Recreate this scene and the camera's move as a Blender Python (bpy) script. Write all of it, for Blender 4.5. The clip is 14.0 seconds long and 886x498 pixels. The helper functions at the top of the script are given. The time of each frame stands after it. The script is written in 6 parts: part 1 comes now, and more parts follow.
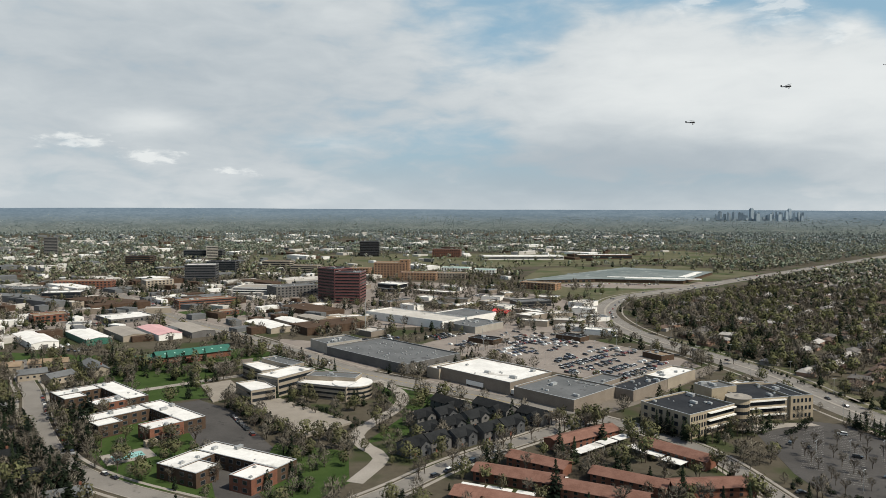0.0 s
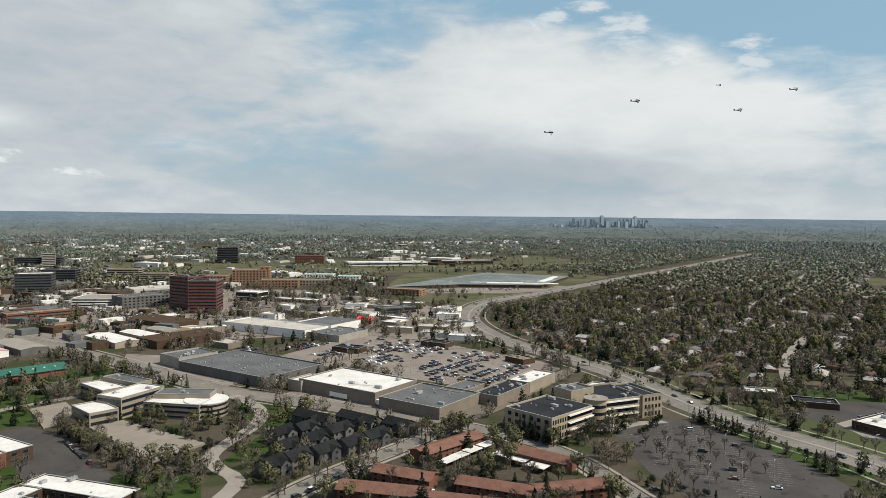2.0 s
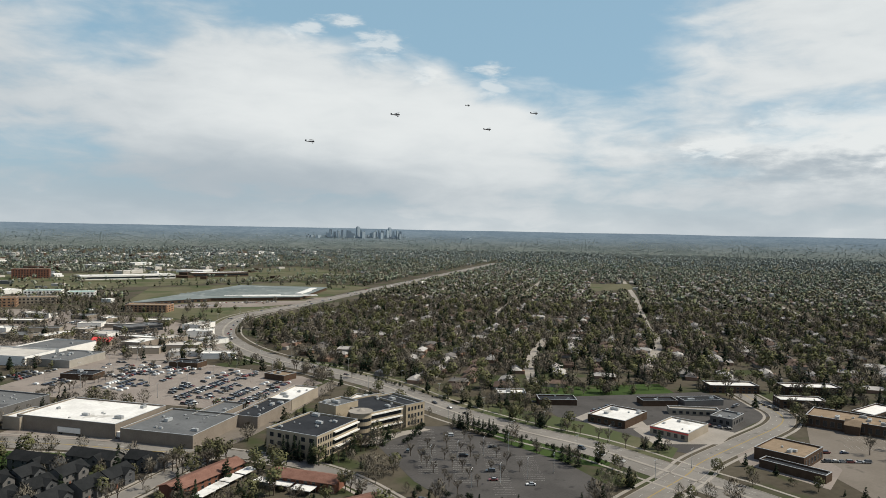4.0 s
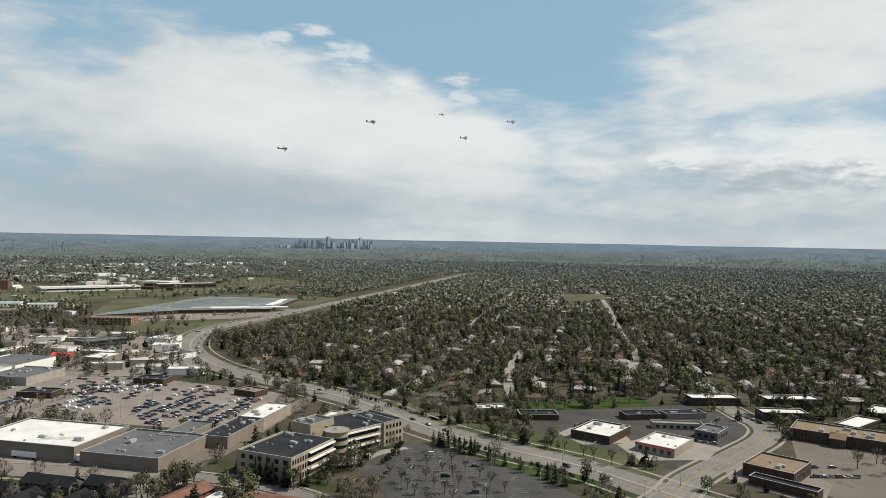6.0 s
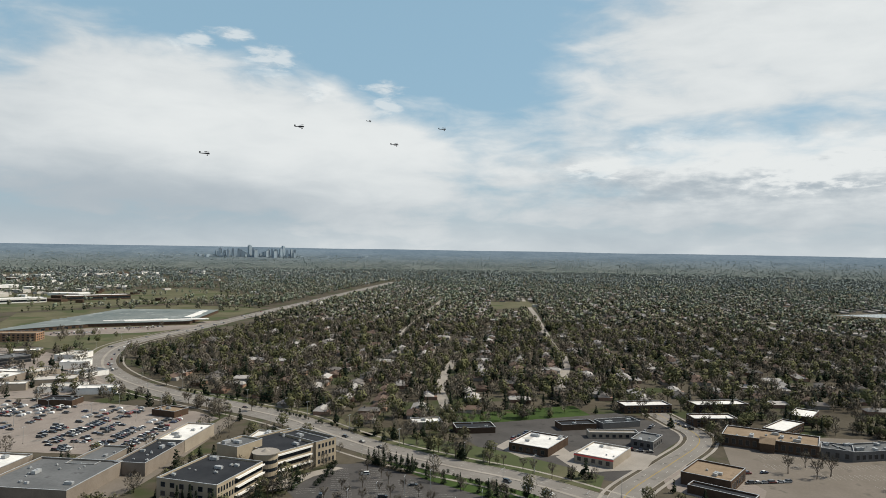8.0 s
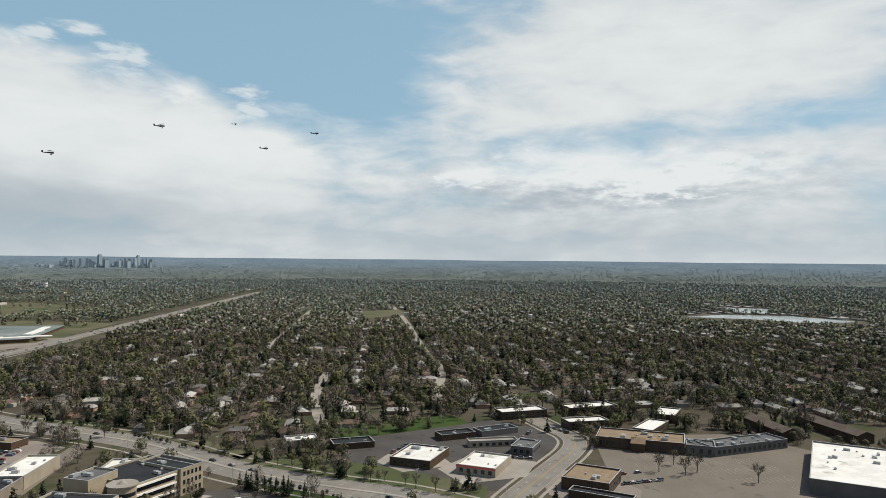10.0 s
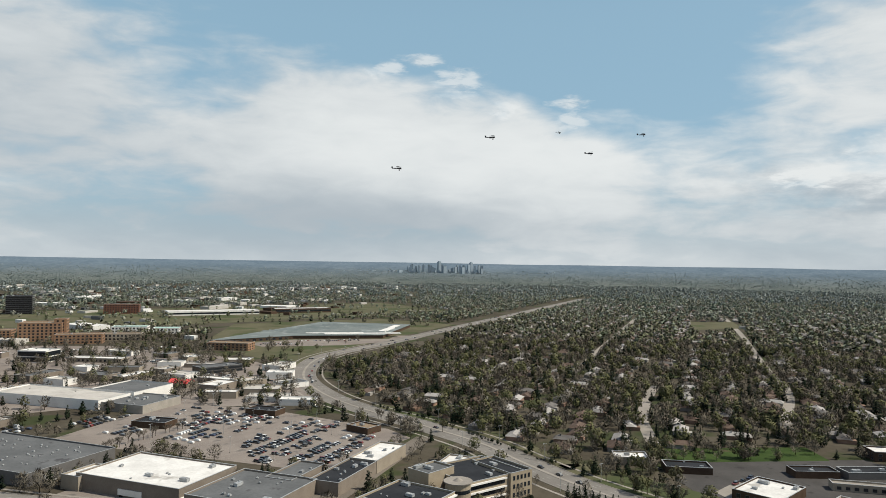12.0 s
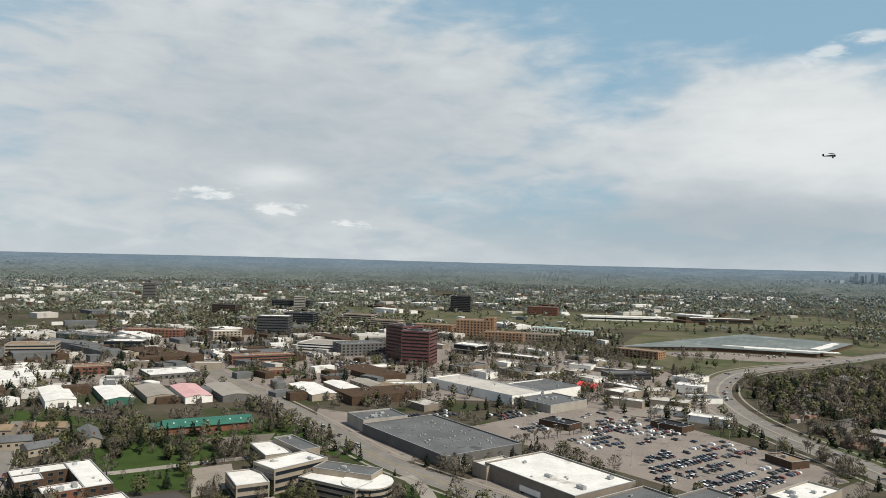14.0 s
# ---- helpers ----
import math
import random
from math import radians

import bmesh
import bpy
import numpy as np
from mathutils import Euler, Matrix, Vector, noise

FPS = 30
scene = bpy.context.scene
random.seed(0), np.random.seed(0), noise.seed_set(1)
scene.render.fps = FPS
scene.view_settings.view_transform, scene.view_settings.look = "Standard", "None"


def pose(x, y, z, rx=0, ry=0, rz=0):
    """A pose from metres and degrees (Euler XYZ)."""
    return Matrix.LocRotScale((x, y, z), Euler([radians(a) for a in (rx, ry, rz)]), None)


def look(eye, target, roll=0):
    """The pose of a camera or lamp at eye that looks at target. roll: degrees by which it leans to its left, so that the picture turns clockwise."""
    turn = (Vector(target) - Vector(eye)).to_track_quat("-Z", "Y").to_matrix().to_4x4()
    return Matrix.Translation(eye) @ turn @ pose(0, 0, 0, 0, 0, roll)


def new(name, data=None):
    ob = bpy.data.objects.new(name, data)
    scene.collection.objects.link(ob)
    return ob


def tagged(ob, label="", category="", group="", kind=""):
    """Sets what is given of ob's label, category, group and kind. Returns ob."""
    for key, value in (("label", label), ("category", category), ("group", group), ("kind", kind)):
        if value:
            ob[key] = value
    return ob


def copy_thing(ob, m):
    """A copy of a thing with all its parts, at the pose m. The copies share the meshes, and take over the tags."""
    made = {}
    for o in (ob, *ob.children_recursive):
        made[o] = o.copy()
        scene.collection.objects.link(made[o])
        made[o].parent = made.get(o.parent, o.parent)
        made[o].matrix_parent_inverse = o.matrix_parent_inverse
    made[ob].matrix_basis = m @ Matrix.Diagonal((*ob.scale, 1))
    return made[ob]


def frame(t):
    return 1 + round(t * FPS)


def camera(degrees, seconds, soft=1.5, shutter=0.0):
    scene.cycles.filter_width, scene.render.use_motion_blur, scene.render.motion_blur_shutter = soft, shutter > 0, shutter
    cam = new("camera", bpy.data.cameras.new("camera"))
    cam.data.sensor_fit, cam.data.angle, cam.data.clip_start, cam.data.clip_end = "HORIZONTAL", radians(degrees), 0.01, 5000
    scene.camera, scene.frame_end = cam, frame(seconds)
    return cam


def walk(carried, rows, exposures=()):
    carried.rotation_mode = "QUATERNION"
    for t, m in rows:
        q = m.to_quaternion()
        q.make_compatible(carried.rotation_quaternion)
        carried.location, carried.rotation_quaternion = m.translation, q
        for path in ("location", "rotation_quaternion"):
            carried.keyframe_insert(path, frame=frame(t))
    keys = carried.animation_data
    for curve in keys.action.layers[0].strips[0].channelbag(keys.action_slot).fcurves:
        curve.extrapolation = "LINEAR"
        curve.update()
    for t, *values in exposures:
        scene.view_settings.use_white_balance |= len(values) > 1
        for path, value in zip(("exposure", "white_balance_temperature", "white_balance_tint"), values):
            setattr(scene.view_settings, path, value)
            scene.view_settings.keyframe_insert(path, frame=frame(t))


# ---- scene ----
cam = camera(64.03, 14.0, soft=0.65)
# x, y, z in metres; heading, tilt, lean in degrees
PATH = [
    (0, 0.0, 0.0, 118.0, 0.0, -3.19, -0.16),
    (0.5, 0.01, 2.41, 117.95, -0.04, -3.07, -0.09),
    (1, 0.58, 4.81, 118.02, -0.86, -2.95, -0.16),
    (1.5, 1.01, 7.25, 118.21, -5.11, -2.83, -0.33),
    (2, 0.86, 9.85, 118.36, -10.94, -2.67, -0.56),
    (2.5, 0.27, 12.36, 118.47, -17.56, -2.45, -0.78),
    (3, -0.41, 14.93, 118.43, -23.32, -2.18, -0.95),
    (3.5, -0.35, 17.55, 118.27, -28.58, -1.86, -1.06),
    (3.7, -0.06, 19.07, 118.28, -30.0, -1.76, -1.07),
    (5.8, 2.93, 35.04, 118.42, -31.4, -0.76, -1.12),
    (6, 3.21, 36.56, 118.43, -32.86, -0.66, -1.12),
    (6.5, 3.57, 40.48, 118.74, -36.86, -0.46, -1.03),
    (7, 4.05, 44.35, 118.88, -38.63, -0.28, -1.04),
    (7.5, 4.88, 47.93, 118.93, -38.69, -0.07, -1.01),
    (8, 5.97, 51.45, 119.19, -38.94, 0.09, -0.95),
    (8.5, 7.2, 54.78, 119.31, -43.48, 0.26, -0.86),
    (8.7, 7.62, 56.17, 119.29, -45.3, 0.31, -0.83),
    (10.8, 12.0, 70.79, 119.04, -49.8, 0.93, -0.54),
    (11, 12.42, 72.18, 119.02, -48.18, 0.99, -0.51),
    (11.5, 15.05, 76.53, 118.86, -34.34, 1.12, -0.66),
    (12, 17.75, 81.12, 118.68, -23.99, 1.15, -0.89),
    (12.5, 20.48, 86.12, 118.54, -15.13, 1.09, -1.1),
    (13, 23.4, 91.59, 118.04, -5.44, 1.07, -1.24),
    (13.5, 26.69, 97.51, 117.29, 3.74, 1.05, -1.42),
    (14, 30.33, 103.84, 116.56, 8.85, 1.08, -1.4),
]
walk(cam, [(t, pose(x, y, z, 90 + tilt, 0, turn) @ pose(0, 0, 0, 0, 0, -lean)) for t, x, y, z, turn, tilt, lean in PATH])

# ---- sky, sun ----
SUN = Vector((0.78, -0.42, 1.05)).normalized()
world = bpy.data.worlds.new("world")
scene.world = world
world.use_nodes = True


class Nodes:
    """Short hand for node trees: every call makes a node and returns its output."""

    def __init__(self, tree):
        self.t = tree
        tree.nodes.clear()

    def put(self, kind, ins=None, out=0, node=None):
        n = node or self.t.nodes.new(kind)
        for k, v in (ins or {}).items():
            if isinstance(v, bpy.types.NodeSocket):
                self.t.links.new(v, n.inputs[k])
            else:
                n.inputs[k].default_value = v
        return n.outputs[out] if len(n.outputs) else None

    def math(self, op, a, b=0.0, clamp=False):
        node = self.t.nodes.new("ShaderNodeMath")
        node.operation, node.use_clamp = op, clamp
        return self.put("", {0: a, 1: b}, node=node)

    def ramp(self, x, lo, hi, a=0.0, b=1.0):
        node = self.t.nodes.new("ShaderNodeMapRange")
        node.interpolation_type = "SMOOTHSTEP"
        return self.put("", {0: x, 1: lo, 2: hi, 3: a, 4: b}, node=node)

    def noise(self, vec, scale, detail=5.0, rough=0.55, warp=0.0):
        return self.put("ShaderNodeTexNoise", {"Vector": vec, "Scale": scale, "Detail": detail, "Roughness": rough, "Distortion": warp})

    def mix(self, f, a, b):
        n = self.t.nodes.new("ShaderNodeMix")
        n.data_type = "RGBA"
        for i, v in ((0, f), (6, a), (7, b)):
            if isinstance(v, bpy.types.NodeSocket):
                self.t.links.new(v, n.inputs[i])
            else:
                n.inputs[i].default_value = v
        return n.outputs[2]


def build_sky():
    n = Nodes(world.node_tree)
    air = n.t.nodes.new("ShaderNodeTexSky")
    air.sky_type, air.sun_disc = "NISHITA", False
    air.sun_elevation, air.sun_rotation = math.asin(SUN.z), math.atan2(SUN.x, SUN.y)
    air.air_density, air.dust_density, air.ozone_density = 1.0, 1.5, 2.0
    sky = air.outputs[0]
    way = n.put("ShaderNodeTexCoord", out=0)
    x, y, z = (n.put("ShaderNodeSeparateXYZ", {0: way}, out=k) for k in range(3))
    az = n.math("MULTIPLY", n.math("ARCTAN2", x, y), 57.2958)
    el = n.math("MULTIPLY", n.math("ARCSINE", z), 57.2958)
    # flat layer far overhead: features get narrower towards the skyline
    flat = n.put("ShaderNodeCombineXYZ", {0: n.math("MULTIPLY", az, 0.045), 1: n.math("MULTIPLY", el, 0.13), 2: 0.0})
    soft = n.noise(flat, 1.0, 6.0, 0.5, 0.4)
    puff = n.noise(flat, 4.2, 7.0, 0.55, 0.3)

    def blob(a, e, sa, se):
        u = n.math("POWER", n.math("ABSOLUTE", n.math("DIVIDE", n.math("SUBTRACT", az, a), sa)), 2.0)
        v = n.math("POWER", n.math("ABSOLUTE", n.math("DIVIDE", n.math("SUBTRACT", el, e), se)), 2.0)
        return n.math("EXPONENT", n.math("MULTIPLY", n.math("ADD", u, v), -1.0))

    cover = 0.42
    for a, e, sa, se, s in CLOUDS:
        cover = n.math("ADD", cover, n.math("MULTIPLY", blob(a, e, sa, se), s))
    edge = n.math("ADD", n.math("MULTIPLY", n.math("SUBTRACT", soft, 0.5), 0.75), n.math("MULTIPLY", n.math("SUBTRACT", puff, 0.5), 0.65))
    mask = n.ramp(n.math("ADD", cover, edge), 0.22, 0.62)
    low = n.ramp(el, 0.0, 7.0, 0.93, 0.0)
    mask = n.math("MAXIMUM", mask, low)
    # broken cover near the skyline; unseen sky overhead cleared to blue to cut fill light
    mask = n.math("MULTIPLY", mask, n.ramp(el, 21.0, 38.0, 1.0, 0.12))
    # brightness of the cloud itself: sunlit tops, grey undersides
    bright = 0.5
    for a, e, sa, se, s in SHINE:
        bright = n.math("ADD", bright, n.math("MULTIPLY", blob(a, e, sa, se), s))
    tone = n.math("ADD", bright, n.math("ADD", n.math("MULTIPLY", n.math("SUBTRACT", soft, 0.5), 0.5), n.math("MULTIPLY", n.math("SUBTRACT", puff, 0.5), 0.45)))
    # heaped clouds low in the east
    heap = n.math("MULTIPLY", blob(63, 6.3, 15, 2.6), n.math("SUBTRACT", n.noise(flat, 7.0, 6.0, 0.6, 0.1), 0.47))
    tone = n.math("ADD", tone, n.math("MULTIPLY", heap, 2.4))
    fine = n.noise(flat, 13.0, 6.0, 0.6, 0.2)
    heaped = 0.0
    for a, e, sa, se in PUFFS:
        heaped = n.math("MAXIMUM", heaped, blob(a, e, sa, se))
    heaped = n.ramp(n.math("ADD", heaped, n.math("MULTIPLY", n.math("SUBTRACT", fine, 0.5), 1.5)), 0.3, 1.0)
    mask = n.math("MAXIMUM", mask, n.math("MULTIPLY", heaped, 0.7))
    tone = n.math("ADD", tone, n.math("MULTIPLY", heaped, n.math("ADD", 0.12, n.math("MULTIPLY", n.math("SUBTRACT", fine, 0.42), 2.8))))
    cloud = n.mix(n.ramp(tone, 0.1, 0.95), (4.3, 4.9, 5.35, 1), (7.9, 8.2, 8.2, 1))
    blue = n.mix(n.ramp(el, 18.0, 40.0, 0.72, 0.0), sky, (3.2, 5.2, 6.5, 1))
    out = n.put("ShaderNodeBackground", {"Color": n.mix(mask, blue, cloud), "Strength": 0.1})
    n.put("ShaderNodeOutputWorld", {0: out})


# azimuth, elevation, spreads (degrees), amount
CLOUDS = [(17, 9, 14, 6.0, 0.5), (32, 7.5, 9, 4.5, 0.35), (25, 18.5, 12, 3.6, -0.6), (39, 14.5, 9, 4.0, -0.6), (66, 15, 13, 5.5, 0.4), (62, 4.5, 16, 3.2, 0.3),
          (60, 9.6, 9, 1.0, -0.16), (-22, 12, 20, 9.0, 0.3), (4, 13.0, 5, 4.0, -0.28), (2, 5.5, 7, 1.6, -0.2), (76, 10.5, 6, 1.0, -0.3), (14, 21, 30, 3.0, -0.3)]
# small crisp heaps of cloud: azimuth, elevation, spreads
PUFFS = [(22.2, 16.0, 1.9, 0.6), (25.0, 14.4, 2.4, 1.3), (19.3, 15.3, 1.8, 0.7), (34.0, 12.7, 1.7, 0.6), (34.2, 11.3, 1.6, 1.0), (28.8, 12.2, 1.1, 0.7), (-27, 4.9, 2.4, 0.6), (-22, 3.9, 2.2, 0.7), (-16.5, 2.9, 1.6, 0.4),
         (57, 8.2, 3.2, 1.1), (63, 8.0, 3.5, 1.2), (70, 7.2, 4.0, 1.3), (51, 6.4, 2.4, 0.8), (66, 5.4, 5.0, 0.9)]
SHINE = [(19, 10, 11, 5.0, 0.35), (35, 8, 10, 4.0, 0.35), (15, 3.5, 16, 2.5, -0.4), (66, 14, 14, 5.0, 0.3), (62, 7.2, 9, 1.3, 0.55), (62, 5.2, 12, 0.8, -0.3), (-20, 8, 22, 8.0, -0.15), (66, 2, 30, 1.5, -0.1),
         (-22, 6.5, 3, 0.9, 0.25), (-9, 5.2, 3, 0.6, 0.2)]
build_sky()
sun = new("sun", bpy.data.lights.new("sun", "SUN"))
sun.data.energy, sun.data.angle, sun.data.color = 5.0, radians(0.53), (1.0, 0.94, 0.81)
sun.matrix_world = look(SUN * 100, (0, 0, 0))
scene.view_settings.exposure = 0.0


# ---- materials ----
def surface(name, dark, light, scale=0.3, rough=0.85, fine=3.0, bump=0.0, metal=0.0, vary=0.0, spots=None, coat=0.0):
    """A plain surface with wear at two scales; vary: how far single objects differ in tone; spots: a third colour in patches."""
    m = bpy.data.materials.new(name)
    m.use_nodes = True
    n = Nodes(m.node_tree)
    place = n.put("ShaderNodeNewGeometry", out=0)
    big = n.noise(place, scale, 4.0, 0.6)
    small = n.noise(place, fine, 3.0, 0.6)
    f = n.math("ADD", n.math("MULTIPLY", n.ramp(big, 0.3, 0.7), 0.65), n.math("MULTIPLY", n.ramp(small, 0.3, 0.7), 0.35))
    col = n.mix(f, (*dark, 1), (*light, 1))
    if spots:
        col = n.mix(n.ramp(n.noise(place, spots[1], 3.0), spots[2], spots[2] + 0.12), col, (*spots[0], 1))
    if vary:
        tone = n.put("ShaderNodeMapRange", {0: n.put("ShaderNodeObjectInfo", out="Random"), 3: 1 - vary, 4: 1 + vary})
        col = n.put("ShaderNodeHueSaturation", {"Value": tone, "Color": col})
    ins = {"Base Color": col, "Roughness": n.math("ADD", rough - 0.08, n.math("MULTIPLY", small, 0.16)), "Metallic": metal, "Coat Weight": coat, "Specular IOR Level": 0.5 if rough < 0.7 else 0.08}
    if bump:
        ins["Normal"] = n.put("ShaderNodeBump", {"Strength": bump, "Distance": 0.1, "Height": small})
    n.put("ShaderNodeOutputMaterial", {0: n.put("ShaderNodeBsdfPrincipled", ins)})
    return m


def leafy(name, tones, scale=0.09, rough=0.95):
    """Foliage: every clump, and every stand of trees, has its own tone."""
    m = bpy.data.materials.new(name)
    m.use_nodes = True
    n = Nodes(m.node_tree)
    geo = n.put("ShaderNodeNewGeometry", out="Random Per Island")
    own = n.put("ShaderNodeObjectInfo", out="Random")
    place = n.put("ShaderNodeNewGeometry", out=0)
    f = n.math("ADD", n.math("MULTIPLY", geo, 0.06), n.math("ADD", n.math("MULTIPLY", own, 0.3), n.math("MULTIPLY", n.ramp(n.noise(place, scale, 3.0, 0.6), 0.3, 0.7), 0.6)))
    r = n.t.nodes.new("ShaderNodeValToRGB")
    n.t.links.new(f, r.inputs[0])
    while len(r.color_ramp.elements) < len(tones):
        r.color_ramp.elements.new(0.5)
    for k, (e, c) in enumerate(zip(r.color_ramp.elements, tones)):
        e.position, e.color = 0.15 + 0.7 * k / (len(tones) - 1), (*c, 1)
    n.put("ShaderNodeOutputMaterial", {0: n.put("ShaderNodeBsdfPrincipled", {"Base Color": r.outputs[0], "Roughness": rough, "Specular IOR Level": 0.1})})
    return m


def glassy(name, colour, rough=0.12):
    return surface(name, colour, tuple(c * 1.5 for c in colour), 0.05, rough, 0.4)


def painted(name, colours, each="object"):
    """Car paint: one colour out of a list for each object, or for each car of a joined mesh."""
    m = bpy.data.materials.new(name)
    m.use_nodes = True
    n = Nodes(m.node_tree)
    r = n.t.nodes.new("ShaderNodeValToRGB")
    r.color_ramp.interpolation = "CONSTANT"
    own = n.put("ShaderNodeObjectInfo", out="Random") if each == "object" else n.put("ShaderNodeNewGeometry", out="Random Per Island")
    n.t.links.new(own, r.inputs[0])
    while len(r.color_ramp.elements) < len(colours):
        r.color_ramp.elements.new(0.5)
    for k, (e, c) in enumerate(zip(r.color_ramp.elements, colours)):
        e.position, e.color = k / len(colours), (*c, 1)
    dust = n.noise(n.put("ShaderNodeNewGeometry", out=0), 2.0)
    n.put("ShaderNodeOutputMaterial", {0: n.put("ShaderNodeBsdfPrincipled", {"Base Color": r.outputs[0], "Roughness": n.math("MULTIPLY", dust, 0.6), "Coat Weight": 0.5})})
    return m


GROUND = surface("dry_grass_ground", (0.05, 0.042, 0.03), (0.092, 0.08, 0.059), 0.012, 0.95, 0.25, spots=((0.042, 0.05, 0.022), 0.02, 0.5))


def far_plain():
    """Distance: woods, fields and roofs too small to tell apart, greener near and bluer towards the skyline, where haze
    is painted in.
    """
    m = bpy.data.materials.new("hazed_distant_plain")
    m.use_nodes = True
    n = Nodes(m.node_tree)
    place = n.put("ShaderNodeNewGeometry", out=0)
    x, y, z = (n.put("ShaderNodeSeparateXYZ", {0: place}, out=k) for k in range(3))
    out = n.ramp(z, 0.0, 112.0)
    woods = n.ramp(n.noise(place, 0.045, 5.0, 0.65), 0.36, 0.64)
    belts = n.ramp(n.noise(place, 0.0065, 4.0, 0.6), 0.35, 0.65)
    # haze painted into both tones, bluer with height
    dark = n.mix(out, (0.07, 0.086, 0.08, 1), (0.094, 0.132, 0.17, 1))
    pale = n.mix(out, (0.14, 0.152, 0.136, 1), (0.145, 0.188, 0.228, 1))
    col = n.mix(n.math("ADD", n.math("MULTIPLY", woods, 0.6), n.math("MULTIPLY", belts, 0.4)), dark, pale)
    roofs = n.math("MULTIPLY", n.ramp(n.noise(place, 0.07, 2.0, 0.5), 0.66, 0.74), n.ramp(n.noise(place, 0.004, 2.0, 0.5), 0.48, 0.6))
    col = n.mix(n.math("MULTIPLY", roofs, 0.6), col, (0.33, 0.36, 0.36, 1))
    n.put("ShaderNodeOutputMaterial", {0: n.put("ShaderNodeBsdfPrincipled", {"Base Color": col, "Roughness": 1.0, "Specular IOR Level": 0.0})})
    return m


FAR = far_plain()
ASPHALT = surface("worn_asphalt", (0.15, 0.139, 0.124), (0.215, 0.2, 0.18), 0.05, 0.9, 1.2, spots=((0.115, 0.108, 0.1), 0.15, 0.6))
LOT = surface("parking_asphalt", (0.175, 0.15, 0.132), (0.255, 0.222, 0.194), 0.03, 0.92, 0.8, spots=((0.135, 0.122, 0.11), 0.1, 0.58))
DARK_LOT = surface("dark_asphalt", (0.052, 0.049, 0.0465), (0.084, 0.079, 0.0745), 0.05, 0.9, 1.0, spots=((0.042, 0.04, 0.0385), 0.12, 0.6))
DECK = surface("pale_deck_concrete", (0.21, 0.186, 0.155), (0.27, 0.242, 0.205), 0.06, 0.9, 0.8, spots=((0.18, 0.16, 0.135), 0.1, 0.62))
CREAM = surface("cream_stone_panel", (0.27, 0.222, 0.158), (0.35, 0.295, 0.218), 0.15, 0.88, 2.0)
CONCRETE = surface("pale_concrete", (0.218, 0.199, 0.172), (0.305, 0.278, 0.245), 0.05, 0.88, 1.0)
SAND_LOT = surface("sandy_concrete", (0.128, 0.111, 0.091), (0.172, 0.15, 0.127), 0.04, 0.9, 0.7, spots=((0.108, 0.095, 0.079), 0.08, 0.58))
LAWN = surface("spring_lawn", (0.0264, 0.048, 0.012), (0.048, 0.0744, 0.0216), 0.06, 0.95, 0.7, spots=((0.0768, 0.0672, 0.0384), 0.05, 0.62))
MEADOW = surface("dry_meadow", (0.075, 0.074, 0.042), (0.122, 0.113, 0.07), 0.02, 0.95, 0.3, spots=((0.062, 0.074, 0.034), 0.012, 0.5))
LINE = surface("road_paint", (0.26, 0.25, 0.235), (0.42, 0.41, 0.385), 0.5, 0.8, 4.0)
YELLOW = surface("yellow_road_paint", (0.27, 0.192, 0.048), (0.33, 0.24, 0.072), 0.5, 0.8, 4.0)
WHITE_ROOF = surface("white_roof_membrane", (0.529, 0.517, 0.489), (0.713, 0.701, 0.667), 0.1, 0.85, 0.7, spots=((0.38, 0.362, 0.333), 0.08, 0.6))
GREY_ROOF = surface("grey_roof_felt", (0.09, 0.094, 0.096), (0.142, 0.146, 0.148), 0.06, 0.9, 0.6, spots=((0.07, 0.07, 0.073), 0.12, 0.6))
PALE_ROOF = surface("dusty_pale_roof", (0.36, 0.338, 0.305), (0.5, 0.475, 0.435), 0.08, 0.88, 0.6, spots=((0.28, 0.262, 0.235), 0.06, 0.6))
DARK_ROOF = surface("dark_roof_felt", (0.0189, 0.021, 0.0244), (0.0357, 0.0378, 0.042), 0.08, 0.85, 0.8)
TAN_ROOF = surface("gravel_roof", (0.176, 0.132, 0.088), (0.264, 0.2, 0.14), 0.1, 0.95, 1.0, spots=((0.128, 0.096, 0.068), 0.1, 0.6))
RED_TILE = surface("red_roof_shingle", (0.135, 0.07, 0.052), (0.21, 0.115, 0.088), 0.2, 0.9, 1.6, 0.4, vary=0.12)
SLATE = surface("charcoal_shingle", (0.011, 0.012, 0.0125), (0.023, 0.024, 0.025), 0.2, 0.9, 1.6, 0.4, vary=0.15)
GREEN_ROOF = surface("green_metal_roof", (0.022, 0.095, 0.068), (0.04, 0.14, 0.1), 0.1, 0.5, 1.0)
GREEN_PALE = surface("pale_green_metal", (0.25, 0.42, 0.36), (0.38, 0.55, 0.48), 0.1, 0.5, 1.0)
PINK_ROOF = surface("pink_metal_roof", (0.48, 0.27, 0.27), (0.60, 0.36, 0.35), 0.1, 0.6, 1.0)
BROWN_SHINGLE = surface("brown_flats_shingle", (0.085, 0.066, 0.056), (0.13, 0.105, 0.09), 0.2, 0.9, 1.6, 0.3)
BRIGHT_RED = surface("bright_red_roof", (0.55, 0.05, 0.05), (0.70, 0.09, 0.08), 0.3, 0.6, 1.0)
STUCCO = surface("sand_stucco", (0.245, 0.208, 0.162), (0.318, 0.275, 0.22), 0.1, 0.9, 1.5, vary=0.08)
WHITE_WALL = surface("white_wall", (0.62, 0.60, 0.56), (0.76, 0.74, 0.70), 0.1, 0.85, 1.5)
